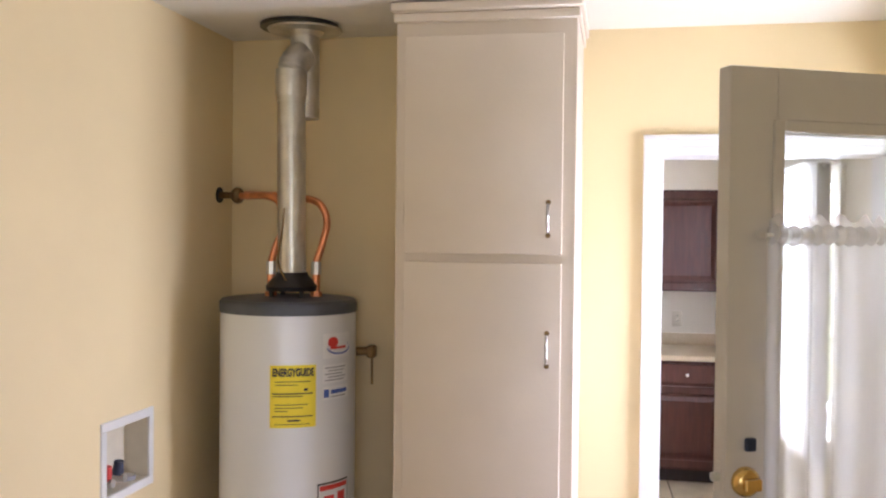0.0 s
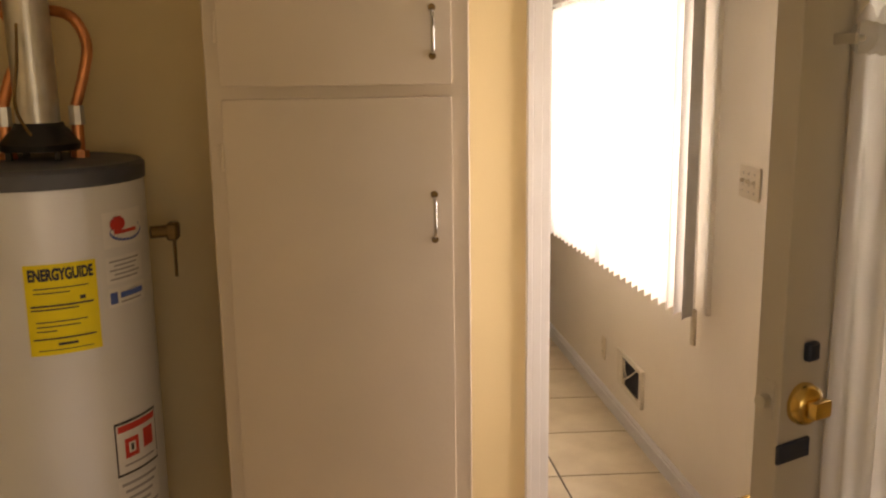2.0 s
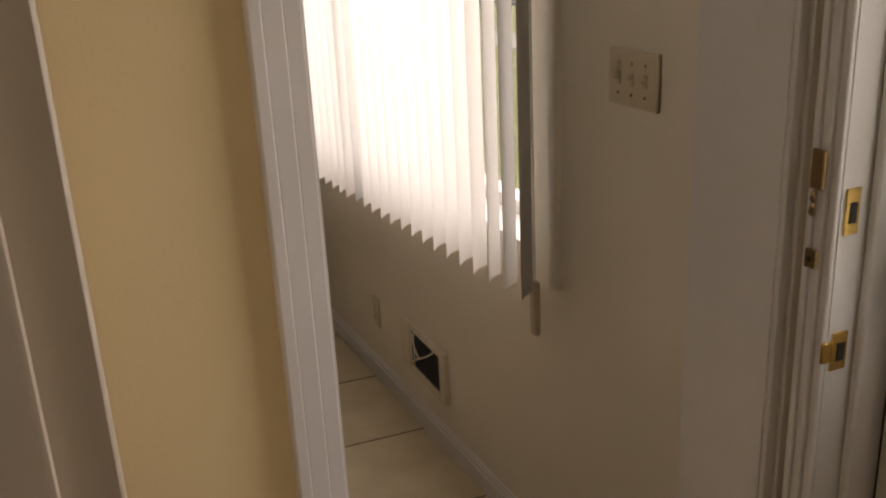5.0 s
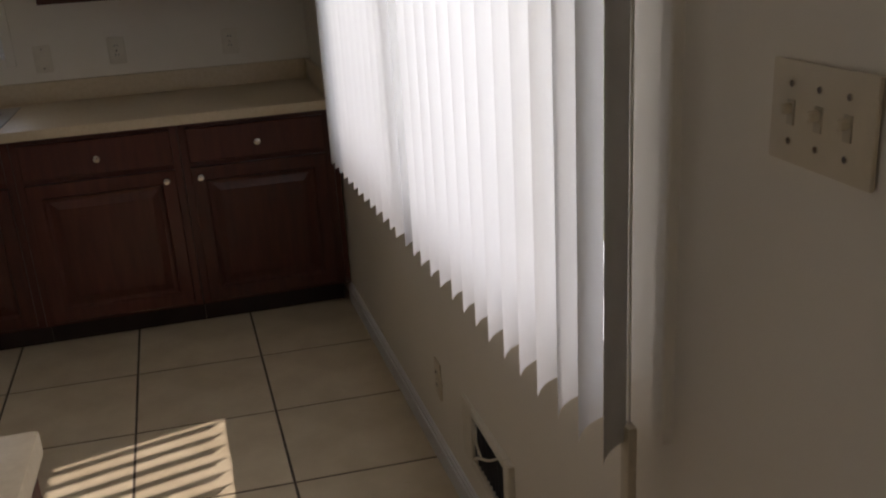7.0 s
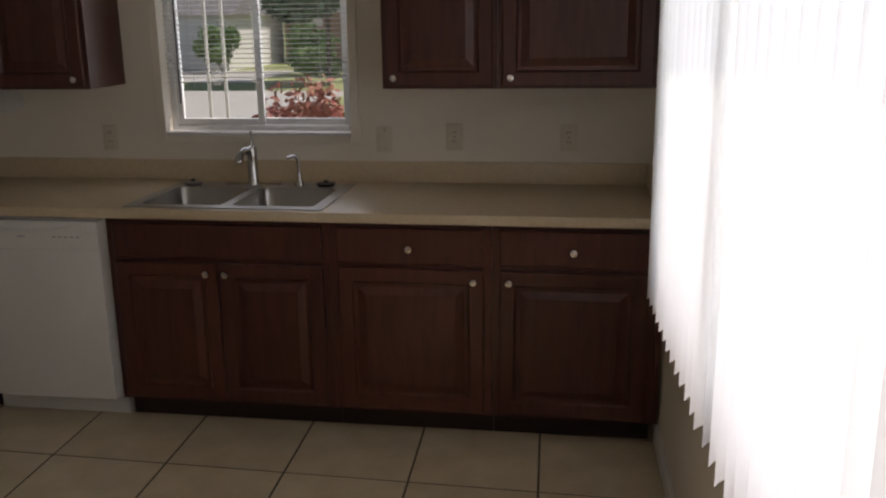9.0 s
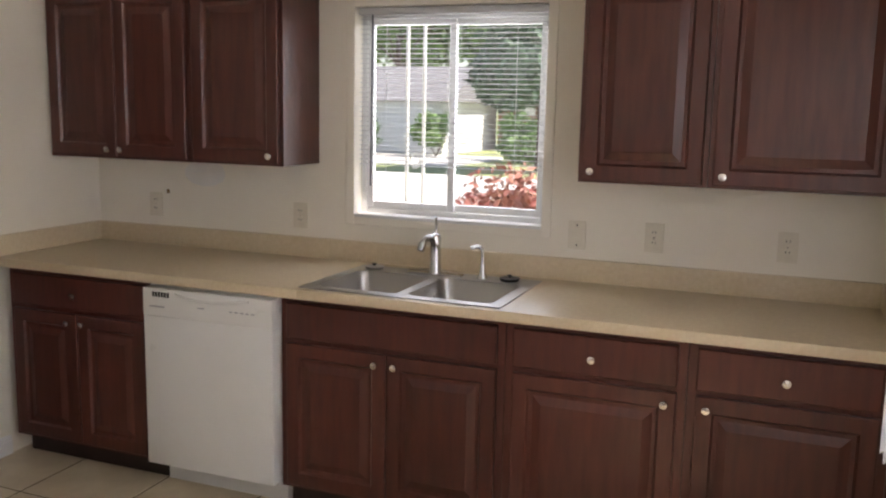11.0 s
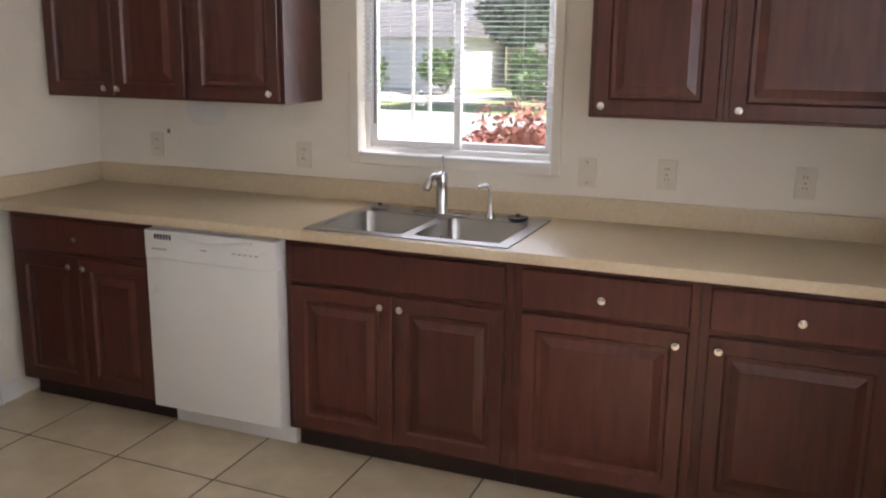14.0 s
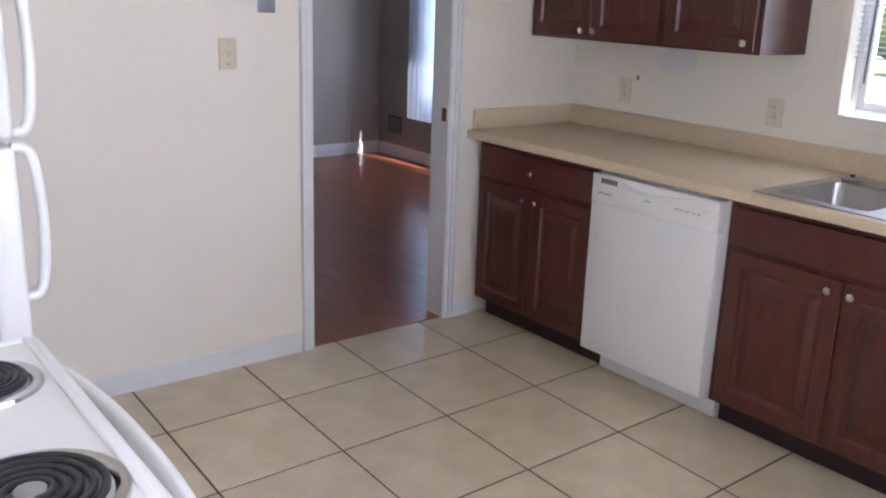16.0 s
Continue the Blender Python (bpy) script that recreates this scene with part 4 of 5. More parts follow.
part("base", lathe(bmesh.new(), [(0.020, ZR), (0.018, ZR + 0.012), (0.011, ZR + 0.025), (0.010, ZR + 0.06)], (0.02, 7.745, 0), 'Z', 18), M_CHROME, spray)
part("neck", tube(bmesh.new(), [(0.02, 7.745, ZR + 0.05), (0.018, 7.744, ZR + 0.11), (0.002, 7.735, ZR + 0.128), (-0.025, 7.72, ZR + 0.122)], 0.0075, 12, 0, 6), M_CHROME, spray)
for x, y, lb in ((-0.455, 7.735, "steel sink strainer resting on the sink rim"), (0.135, 7.745, "dark sink stopper resting on the sink rim")):
    st = thing("sink_strainer", (x, y, ZR), lb, "strainer", "sink strainers")
    part("basket", lathe(bmesh.new(), [(0.034, ZR), (0.040, ZR + 0.008), (0.040, ZR + 0.012), (0.028, ZR + 0.014), (0.001, ZR + 0.014)], (x, y, 0), 'Z', 22), M_STEEL if x < 0 else M_BLACK, st)
    part("grip", lathe(bmesh.new(), [(0.006, ZR + 0.013), (0.006, ZR + 0.017), (0.011, ZR + 0.020), (0.009, ZR + 0.024), (0.001, ZR + 0.025)], (x, y, 0), 'Z', 14), M_BLACK, st)

# ---- wall cabinets ----
UF = 7.600


def wall_unit(x0, x1, label, doors, knobs):
    u = thing("wall_cabinet", ((x0 + x1) / 2, 7.75, 1.33), label, "cabinet", "wall cabinets")
    part("body", box(x0 + 0.001, UF, 1.328, x1 - 0.001, 7.898, 2.066), M_WOOD, u, smooth=False)
    m = 0.018
    w = (x1 - x0 - 2 * m - (doors - 1) * 0.005) / doors
    for i in range(doors):
        a = x0 + m + i * (w + 0.005)
        d = part("door", ring_panel(bmesh.new(), a, a + w, 1.338, 2.055, UF - 0.019, 0.018), M_WOOD, u, smooth=False)
        knob(d, a + w - 0.034 if knobs[i] == "r" else a + 0.034, 1.37, UF - 0.019)
    return u


wall_unit(-2.045, -1.265, "dark cherry double-door wall cabinet in the corner", 2, "rl")
wall_unit(-1.265, -0.808, "dark cherry single-door wall cabinet beside the window", 1, "r")
wall_unit(0.425, 0.880, "dark cherry single-door wall cabinet by the sink window", 1, "l")
wall_unit(0.880, 1.488, "dark cherry wide-door wall cabinet near the blinds", 1, "l")
solid("wall_cabinet_filler", box(1.490, UF, 1.328, 1.508, 7.66, 2.066), M_WOOD, "dark cherry filler strip beside the wall", "filler strip")

# ---- sink window ----
win = thing("window_1", (-0.2, 7.95, SZ0), "white aluminium sliding window over the sink", "window", kind="structure")
bm = bmesh.new()
for x0, z0, x1, z1 in ((-0.672, 1.068, SX0, 2.036), (SX1, 1.068, 0.255, 2.036), (SX0, SZ1, SX1, 2.036), (SX0, 1.068, SX1, SZ0)):
    bx(bm, x0, 7.888, z0, x1, 7.9, z1, 0.002)
part("window_casing", bm, M_KWALL, win)
part("window_sill", box(SX0 + 0.001, 7.886, SZ0 - 0.004, SX1 - 0.001, 7.96, SZ0 + 0.012, 0.003), M_TRIM, win)
YW = 7.992
bm = bmesh.new()
for x0, z0, x1, z1 in ((SX0, SZ0, SX0 + 0.026, SZ1), (SX1 - 0.026, SZ0, SX1, SZ1), (SX0 + 0.026, SZ0, SX1 - 0.026, SZ0 + 0.035), (SX0 + 0.026, SZ1 - 0.045, SX1 - 0.026, SZ1)):
    bx(bm, x0, YW - 0.03, z0, x1, YW + 0.03, z1, 0.003)
part("window_frame", bm, M_ALU, win)
for a, b, yo in ((SX0 + 0.026, -0.198, -0.012), (-0.238, SX1 - 0.026, 0.014)):
    bm = bmesh.new()
    z0, z1 = SZ0 + 0.035, SZ1 - 0.045
    for x0, zz0, x1, zz1 in ((a, z0, a + 0.028, z1), (b - 0.028, z0, b, z1), (a + 0.028, z0, b - 0.028, z0 + 0.028), (a + 0.028, z1 - 0.028, b - 0.028, z1)):
        bx(bm, x0, YW + yo - 0.011, zz0, x1, YW + yo + 0.011, zz1, 0.002)
    sash = part("sash", bm, M_ALU, win)
    p = part("pane", box(a + 0.026, YW + yo - 0.002, z0 + 0.026, b - 0.026, YW + yo + 0.002, z1 - 0.026), M_GLASS, sash, smooth=False)
    p.visible_shadow = False
mb = thing("mini_blind", (-0.2, 7.930, 1.95), "white horizontal mini blind, slats open, raised above the sill", "blind")
part("head_rail", box(SX0 + 0.006, 7.912, 1.965, SX1 - 0.006, 7.952, 1.995, 0.003), M_MINIBLIND, mb)
slat_bm = bmesh.new()
prof = [(-0.0125, -0.0015), (-0.006, 0.0008), (0, 0.0015), (0.006, 0.0008), (0.0125, -0.0015)]
lo = [slat_bm.verts.new((SX0 + 0.010, 7.930 + y, z)) for y, z in prof]
hi = [slat_bm.verts.new((SX1 - 0.010, 7.930 + y, z)) for y, z in prof]
for k in range(4):
    slat_bm.faces.new((lo[k], lo[k + 1], hi[k + 1], hi[k]))
slat_me = make_mesh("slat", slat_bm, M_MINIBLIND, True)
for k in range(31):
    s = new("slat", slat_me)
    s.parent = mb
    s.matrix_parent_inverse = mb.matrix_basis.inverted()
    s.location = (0, 0, 1.948 - 0.0205 * k)
for x in (-0.50, -0.22, 0.08):
    part("ladder_cord", cyl(bmesh.new(), (x, 7.932, 1.305), (x, 7.932, 1.97), 0.001, seg=6), M_WHITE, mb)
part("tilt_wand", cyl(bmesh.new(), (-0.565, 7.915, 1.24), (-0.565, 7.925, 1.965), 0.004, seg=8), M_TANKCAP, mb)

# ---- outlets and plates ----


def plate(name, m, w, h, material, label, cat, holes=()):
    """A wall plate built flat on local XZ facing -Y, placed by m."""
    t = thing(name, m, label, cat, "wall plates")
    part("cover", box(-w / 2, -0.006, -h / 2, w / 2, 0.0, h / 2, 0.0025, 2), material, t, local=True)
    for kind, x, z in holes:
        if kind == "toggle":
            part("toggle_slot", box(x - 0.006, -0.0075, z - 0.013, x + 0.006, -0.005, z + 0.013), M_IVORYD, t, local=True)
            part("toggle", box(x - 0.004, -0.019, z - 0.001, x + 0.004, -0.006, z + 0.010, 0.002), material, t, local=True)
        elif kind == "socket":
            sk = part("socket", cyl(bmesh.new(), (x, -0.0055, z), (x, -0.008, z), 0.0165, seg=20), material, t, local=True)
            for s in (-1, 1):
                part("slot", box(x + s * 0.006 - 0.0012, -0.0088, z - 0.002, x + s * 0.006 + 0.0012, -0.0075, z + 0.007), M_DARKHOLE, sk, local=True)
        elif kind == "screw":
            part("screw", cyl(bmesh.new(), (x, -0.0055, z), (x, -0.0078, z), 0.0035, seg=10), M_NICKEL, t, local=True)
        elif kind == "jack":
            part("jack", cyl(bmesh.new(), (x, -0.0055, z), (x, -0.011, z), 0.006, seg=12), M_BRASS, t, local=True)
    return t


DUP = (("socket", 0, 0.020), ("socket", 0, -0.020), ("screw", 0, 0))
for x, z, kind in ((-1.703, 1.095, DUP), (-0.905, 1.09, DUP), (0.668, 1.10, DUP), (1.154, 1.10, DUP), (0.363, 1.09, (("screw", 0, 0.04), ("screw", 0, -0.04)))):
    plate("outlet" if kind is DUP else "blank_plate", pose(x, 7.8995, z), 0.072, 0.115, M_WPLATE, "ivory wall outlet plate above the backsplash" if kind is DUP else "ivory blank wall plate", "outlet", kind)
plate("light_switch", pose(1.6085, 4.392, 1.322, 0, 0, -91.7), 0.166, 0.108, M_IVORY, "ivory three-gang toggle light switch plate", "light switch",
      [("toggle", -0.046, 0), ("toggle", 0, 0), ("toggle", 0.046, 0), ("screw", -0.046, 0.03), ("screw", 0, 0.03), ("screw", 0.046, 0.03), ("screw", -0.046, -0.03), ("screw", 0, -0.03), ("screw", 0.046, -0.03)])
plate("outlet", pose(1.5615, 5.945, 0.280, 0, 0, -91.7), 0.072, 0.115, M_IVORY, "ivory wall outlet low under the window", "outlet", DUP)
plate("phone_jack", pose(KX0 + 0.0005, 6.063, 1.266, 0, 0, 90), 0.072, 0.115, M_IVORY, "ivory wall jack plate beside the living room opening", "outlet", [("jack", 0, 0), ("screw", 0, 0.04), ("screw", 0, -0.04)])
plate("thermostat_plate", pose(KX0 + 0.0005, 6.226, 1.474, 0, 0, 90), 0.072, 0.115, M_GREYBOX, "grey metal wall plate beside the opening", "wall plate", [("jack", 0, 0)])
solid("wall_stain", box(-1.640, 7.8975, 1.15, -1.625, 7.8995, 1.17), M_OLDBRASS, "small brown mark on the wall above the counter", "stain")
M_PATCH = mat("touch_up_paint", (0.72, 0.70, 0.66), 0.6, 0, 0.05, 8, 0.2, 120)
bm = bmesh.new()
lathe(bm, [(0.001, -0.0012), (0.075, -0.0012), (0.078, 0.0)], (-1.42, 7.8995, 1.255), 'Y', 11)
bmesh.ops.scale(bm, vec=(1.5, 1, 0.8), verts=bm.verts[:], space=Matrix.Translation((1.42, 0, -1.255)))
solid("wall_patch", bm, M_PATCH, "pale touch-up paint patch on the wall under the cabinet", "paint patch", kind="structure")
lp = thing("latch_strike", (-2.06, LD1, 0.97), "dark metal latch strike on the white jamb", "strike plate", "door hardware")
part("plate", box(-2.095, LD1 - 0.008, 0.945, -2.062, LD1 - 0.003, 1.005, 0.001), M_OLDBRASS, lp)

# floor-level wall register
VX = 1.574
vg = thing("wall_register", (VX, 5.51, 0.27), "white metal wall register with its dark duct showing, above the baseboard", "vent")
V0, V1, VZ0, VZ1 = 5.325, 5.705, 0.175, 0.355
bm = bmesh.new()
for y0, z0, y1, z1 in ((V0, VZ0, V0 + 0.035, VZ1), (V1 - 0.085, VZ0, V1, VZ1), (V0 + 0.035, VZ0, V1 - 0.085, VZ0 + 0.026), (V0 + 0.035, VZ1 - 0.022, V1 - 0.085, VZ1)):
    bx(bm, VX - 0.012, y0, z0, VX + 0.008, y1, z1, 0.003)
part("frame", bm, M_WPLATE, vg)
part("backing", box(VX - 0.002, V0 + 0.035, VZ0 + 0.026, VX + 0.006, V1 - 0.085, VZ1 - 0.022), M_DARKHOLE, vg)
for k in range(11):
    y = V0 + 0.048 + k * 0.0235
    part("slat", box(VX - 0.006, y - 0.0012, VZ0 + 0.026, VX - 0.002, y + 0.0012, VZ1 - 0.022), M_TANKCAP, vg)
part("lever_wire", tube(bmesh.new(), [(VX - 0.010, 5.40, 0.335), (VX - 0.016, 5.45, 0.30), (VX - 0.014, 5.52, 0.262), (VX - 0.016, 5.57, 0.235), (VX - 0.010, 5.60, 0.205)], 0.0035, 8, 0, 5), M_WPLATE, vg)
part("lever_wire", tube(bmesh.new(), [(VX - 0.010, 5.60, 0.325), (VX - 0.016, 5.56, 0.285), (VX - 0.014, 5.53, 0.26)], 0.0035, 8, 0, 5), M_WPLATE, vg)

# ---- dining window and vertical blinds ----
w2 = thing("window_2", (1.7, 5.83, WZ0), "wide white sliding window behind vertical blinds", "window", kind="structure")
bm = bmesh.new()
XW = 1.73
for y0, z0, y1, z1 in ((WY0, WZ0, WY0 + 0.045, WZ1), (WY1 - 0.045, WZ0, WY1, WZ1), (WY0 + 0.045, WZ0, WY1 - 0.045, WZ0 + 0.045), (WY0 + 0.045, WZ1 - 0.045, WY1 - 0.045, WZ1), (5.80, WZ0 + 0.045, 5.86, WZ1 - 0.045)):
    bx(bm, XW - 0.03, y0, z0, XW + 0.03, y1, z1, 0.003)
part("window_frame", bm, M_ALU, w2)
part("window_sill", box(KX1 + 0.018, WY0 + 0.002, WZ0 - 0.002, XW - 0.03, WY1 - 0.002, WZ0 + 0.008, 0.002), M_TRIM, w2)
for y0, y1 in ((WY0 + 0.045, 5.80), (5.86, WY1 - 0.045)):
    p = part("pane", box(XW - 0.002, y0, WZ0 + 0.045, XW + 0.002, y1, WZ1 - 0.045), M_GLASS, w2, smooth=False)
    p.visible_shadow = False
vbm = thing("vertical_blinds", (1.50, 5.75, 2.04), "white fabric vertical blinds, vanes tilted, hanging over the window", "blinds")
BX0, BX1, BY0, BY1, BZ0, BZ1 = 1.520, 1.450, 4.675, 6.80, 0.765, 2.02


def vane_mesh(name, material):
    b = bmesh.new()
    n, w = 6, 0.089
    lo_, hi_ = [], []
    for k in range(n + 1):
        u = -w / 2 + w * k / n
        bow = 0.010 * (1 - (2 * u / w) ** 2)
        lo_.append(b.verts.new((u, bow, BZ0)))
        hi_.append(b.verts.new((u, bow, BZ1)))
    for k in range(n):
        b.faces.new((lo_[k], lo_[k + 1], hi_[k + 1], hi_[k]))
    return make_mesh(name, b, material, True)


vane_me = vane_mesh("vane", M_BLIND)
# lead vanes: same shape, grey painted in for their unlit side
dark_me = vane_mesh("vane_lead", M_BLINDSHADE)
NV = 28
random.seed(11)
for k in range(NV):
    f_ = k / (NV - 1)
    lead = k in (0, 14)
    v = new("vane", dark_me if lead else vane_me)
    v.parent = vbm
    v.matrix_parent_inverse = vbm.matrix_basis.inverted()
    v.matrix_basis = pose(BX0 + (BX1 - BX0) * f_, BY0 + (BY1 - BY0) * f_, 0.034 * (1 - f_) - 0.012, 0, 0, (44 if k == 0 else 42 if lead else 38 if k > 14 else 41) + random.uniform(-3, 3))
    part("carrier", box(BX0 + (BX1 - BX0) * f_ - 0.004, BY0 + (BY1 - BY0) * f_ - 0.01, BZ1 - 0.006, BX0 + (BX1 - BX0) * f_ + 0.004, BY0 + (BY1 - BY0) * f_ + 0.01, BZ1 + 0.012), M_WHITE, vbm, smooth=False)
part("head_rail", box(1.425, BY0 - 0.06, BZ1 + 0.012, 1.540, BY1 + 0.06, BZ1 + 0.05, 0.004), M_WHITE, vbm)
part("mounting_board", box(1.540, BY0 - 0.05, BZ1 + 0.012, KX1 - 0.001, BY1 + 0.05, BZ1 + 0.05), M_WHITE, vbm, smooth=False)
part("pull_cord", tube(bmesh.new(), [(1.550, 4.700, 2.03), (1.553, 4.702, 1.5), (1.556, 4.704, 0.81)], 0.002, 8, 0, 4), M_WPLATE, vbm)
bm = bmesh.new()
for k in range(150):
    z = 2.02 - k * 0.0062
    r = bmesh.ops.create_icosphere(bm, subdivisions=1, radius=0.0028, matrix=Matrix.Translation((1.545, 4.716, z)))
part("bead_chain", bm, M_GREYINK, vbm)
wt = part("cord_weight", box(1.548, 4.690, 0.675, 1.564, 4.718, 0.815, 0.006, 2), M_IVORYD, vbm, "tan cord weight")
part("window_return", box(KX1 + 0.008, 4.655, 0.80, KX1 + 0.028, 4.685, 2.02, 0.003), M_KWALL, vbm)

# ---- stove wall: stove, side counters, refrigerator ----
base_unit(0.335, 0.728, "dark cherry base cabinet between the stove and doorway", 1, bf=4.800, back=4.162, out=1)
base_unit(-0.745, -0.455, "narrow dark cherry base cabinet between stove and refrigerator", 1, bf=4.700, back=4.162, out=1)
for x0, x1, yf in ((0.332, 0.734, 4.838), (-0.748, -0.452, 4.735)):
    sc = thing("side_countertop", ((x0 + x1) / 2, 4.45, 0.866), "beige laminate counter piece beside the stove", "countertop", "side counters")
    part("slab", box(x0, 4.163, 0.866, x1, yf, 0.905, 0.006, 2), M_COUNTER, sc)
    part("backsplash", box(x0, 4.162, 0.905, x1, 4.180, 1.005, 0.003), M_COUNTER, sc)
stove = thing("electric_stove", (-0.06, 4.52, 0), "white freestanding electric coil stove between the counters", "stove")
X0, X1, YF = -0.425, 0.316, 4.958
part("body", box(X0 + 0.004, 4.17, 0.03, X1 - 0.004, YF - 0.045, 0.885), M_WHITE, stove, smooth=False)
part("oven_door", box(X0 + 0.006, YF - 0.045, 0.22, X1 - 0.006, YF - 0.010, 0.82, 0.010, 2), M_WHITE, stove)
part("oven_window", box(X0 + 0.14, YF - 0.0105, 0.40, X1 - 0.14, YF - 0.007, 0.66, 0.001), M_BLACK, stove)
part("storage_drawer", box(X0 + 0.006, YF - 0.045, 0.06, X1 - 0.006, YF - 0.012, 0.21, 0.008, 2), M_WHITE, stove)
part("oven_handle", tube(bmesh.new(), [(X0 + 0.03, YF - 0.02, 0.845), (X0 + 0.05, YF + 0.018, 0.850), (X0 + 0.20, YF + 0.042, 0.852), (-0.06, YF + 0.048, 0.853), (X1 - 0.20, YF + 0.042, 0.852), (X1 - 0.05, YF + 0.018, 0.850), (X1 - 0.03, YF - 0.02, 0.845)], 0.016, 12, 0, 8), M_WHITE, stove)
bm = box(X0, 4.17, 0.885, X1, YF, 0.915, 0.012, 3)
ct = part("cooktop", bm, M_WHITE, stove)
bm = bmesh.new()
for a in ((X0 + 0.012, YF - 0.030, X1 - 0.012, YF - 0.018), (X0 + 0.012, 4.28, X0 + 0.024, YF - 0.030), (X1 - 0.024, 4.28, X1 - 0.012, YF - 0.030)):
    bx(bm, a[0], a[1], 0.911, a[2], a[3], 0.920, 0.003)
part("raised_lip", bm, M_WHITE, ct)
bk = part("backguard", box(X0, 4.165, 0.90, X1, 4.235, 1.10, 0.012, 2), M_WHITE, stove)
for k in range(5):
    part("control_knob", cyl(bmesh.new(), (-0.36 + 0.15 * k, 4.234, 1.02), (-0.36 + 0.15 * k, 4.262, 1.02), 0.022, 0.019, 18), M_WHITE, bk)
for x, y, R in ((-0.246, 4.824, 0.078), (0.126, 4.812, 0.100), (-0.232, 4.476, 0.100), (0.138, 4.482, 0.078)):
    bn = part("burner_pan", lathe(bmesh.new(), [(R + 0.018, 0.914), (R + 0.016, 0.921), (R + 0.004, 0.9215), (R - 0.01, 0.908), (0.02, 0.898)], (x, y, 0), 'Z', 40), M_CHROME, stove, "chrome drip pan")
    pts = []
    for k in range(66):
        a = k / 65 * 2 * math.pi * 4.6
        r = 0.022 + (R - 0.028) * k / 65
        pts.append((x + r * math.cos(a), y + r * math.sin(a), 0.924))
    part("coil", tube(bmesh.new(), pts, 0.0058, 8, 0, 2), M_BLACK, bn, "black spiral heating coil")
    part("coil_hub", cyl(bmesh.new(), (x, y, 0.912), (x, y, 0.928), 0.020, seg=18), M_STEEL, bn)

fridge = thing("refrigerator", (-1.12, 4.57, 0), "white top-freezer refrigerator beside the stove", "refrigerator")
FX0, FX1, FY = -1.50, -0.775, 5.025
part("body", box(FX0, 4.17, 0.02, FX1, FY - 0.075, 1.66, 0.008, 2), M_WHITE, fridge)
for nm, z0, z1, h0, h1 in (("freezer_door", 1.205, 1.66, 1.215, 1.56), ("fresh_food_door", 0.09, 1.192, 0.86, 1.185)):
    d = part(nm, box(FX0, FY - 0.068, z0, FX1, FY, z1, 0.016, 3), M_WHITE, fridge)
    part("handle", tube(bmesh.new(), [(FX1 - 0.035, FY - 0.004, h1), (FX1 - 0.035, FY + 0.035, h1 - 0.02), (FX1 - 0.035, FY + 0.048, (h0 + h1) / 2), (FX1 - 0.035, FY + 0.035, h0 + 0.02), (FX1 - 0.035, FY - 0.004, h0)], 0.012, 12, 0, 8), M_WHITE, d)
    part("gasket", box(FX0 + 0.01, FY - 0.076, z0 + 0.006, FX1 - 0.004, FY - 0.067, z1 - 0.006), M_GREYINK, d)
part("grille", box(FX0 + 0.01, FY - 0.06, 0.01, FX1 - 0.01, FY - 0.03, 0.08, 0.003), M_GREYBOX, fridge)

# ---- living room seen through the opening ----
lb_ = thing("living_room_blinds", (-4.3, 9.30, 2.1), "pale blue-white vertical blinds over the living room window", "blinds")
part("head_rail", box(-5.42, 9.255, 2.16, -3.0, 9.315, 2.20, 0.003), M_WHITE, lb_)
vb2 = bmesh.new()
n6 = 5
lo_ = [vb2.verts.new((-0.044 + 0.088 * k / n6, 0.004 * math.sin(math.pi * k / n6), 0.40)) for k in range(n6 + 1)]
hi_ = [vb2.verts.new((-0.044 + 0.088 * k / n6, 0.004 * math.sin(math.pi * k / n6), 2.165)) for k in range(n6 + 1)]
for k in range(n6):
    vb2.faces.new((lo_[k], lo_[k + 1], hi_[k + 1], hi_[k]))
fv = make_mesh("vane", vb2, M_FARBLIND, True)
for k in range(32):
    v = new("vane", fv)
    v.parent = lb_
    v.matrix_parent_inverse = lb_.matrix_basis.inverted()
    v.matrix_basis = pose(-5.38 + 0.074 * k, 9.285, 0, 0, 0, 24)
w3 = thing("window_3", (-4.2, 9.42, 0.55), "living room window frame behind the blinds", "window", kind="structure")
bm = bmesh.new()
for x0, z0, x1, z1 in ((-5.25, 0.55, -5.20, 2.1), (-3.15, 0.55, -3.1, 2.1), (-5.20, 0.55, -3.15, 0.60), (-5.20, 2.05, -3.15, 2.1), (-4.2, 0.6, -4.14, 2.05)):
    bx(bm, x0, 9.40, z0, x1, 9.45, z1, 0.002)
part("window_frame", bm, M_ALU, w3)
fr_ = thing("floor_register", (-5.86, 9.33, 0.2), "dark metal wall register low in the living room corner", "vent")
part("grille", box(-5.83, 9.338, 0.22, -5.62, 9.348, 0.38, 0.002), M_TANKCAP, fr_)
for k in range(6):
    part("slat", box(-5.82, 9.333, 0.235 + 0.022 * k, -5.63, 9.339, 0.243 + 0.022 * k), M_GREYBOX, fr_)
cb = thing("white_cable", (-5.97, 9.0, 0.12), "thin white cable running up from the baseboard", "cable")
part("wire", tube(bmesh.new(), [(-5.93, 8.98, 0.012), (-5.975, 9.0, 0.10), (-5.99, 9.02, 0.35), (-5.992, 9.025, 0.56)], 0.0035, 8, 0, 5), M_WHITE, cb)

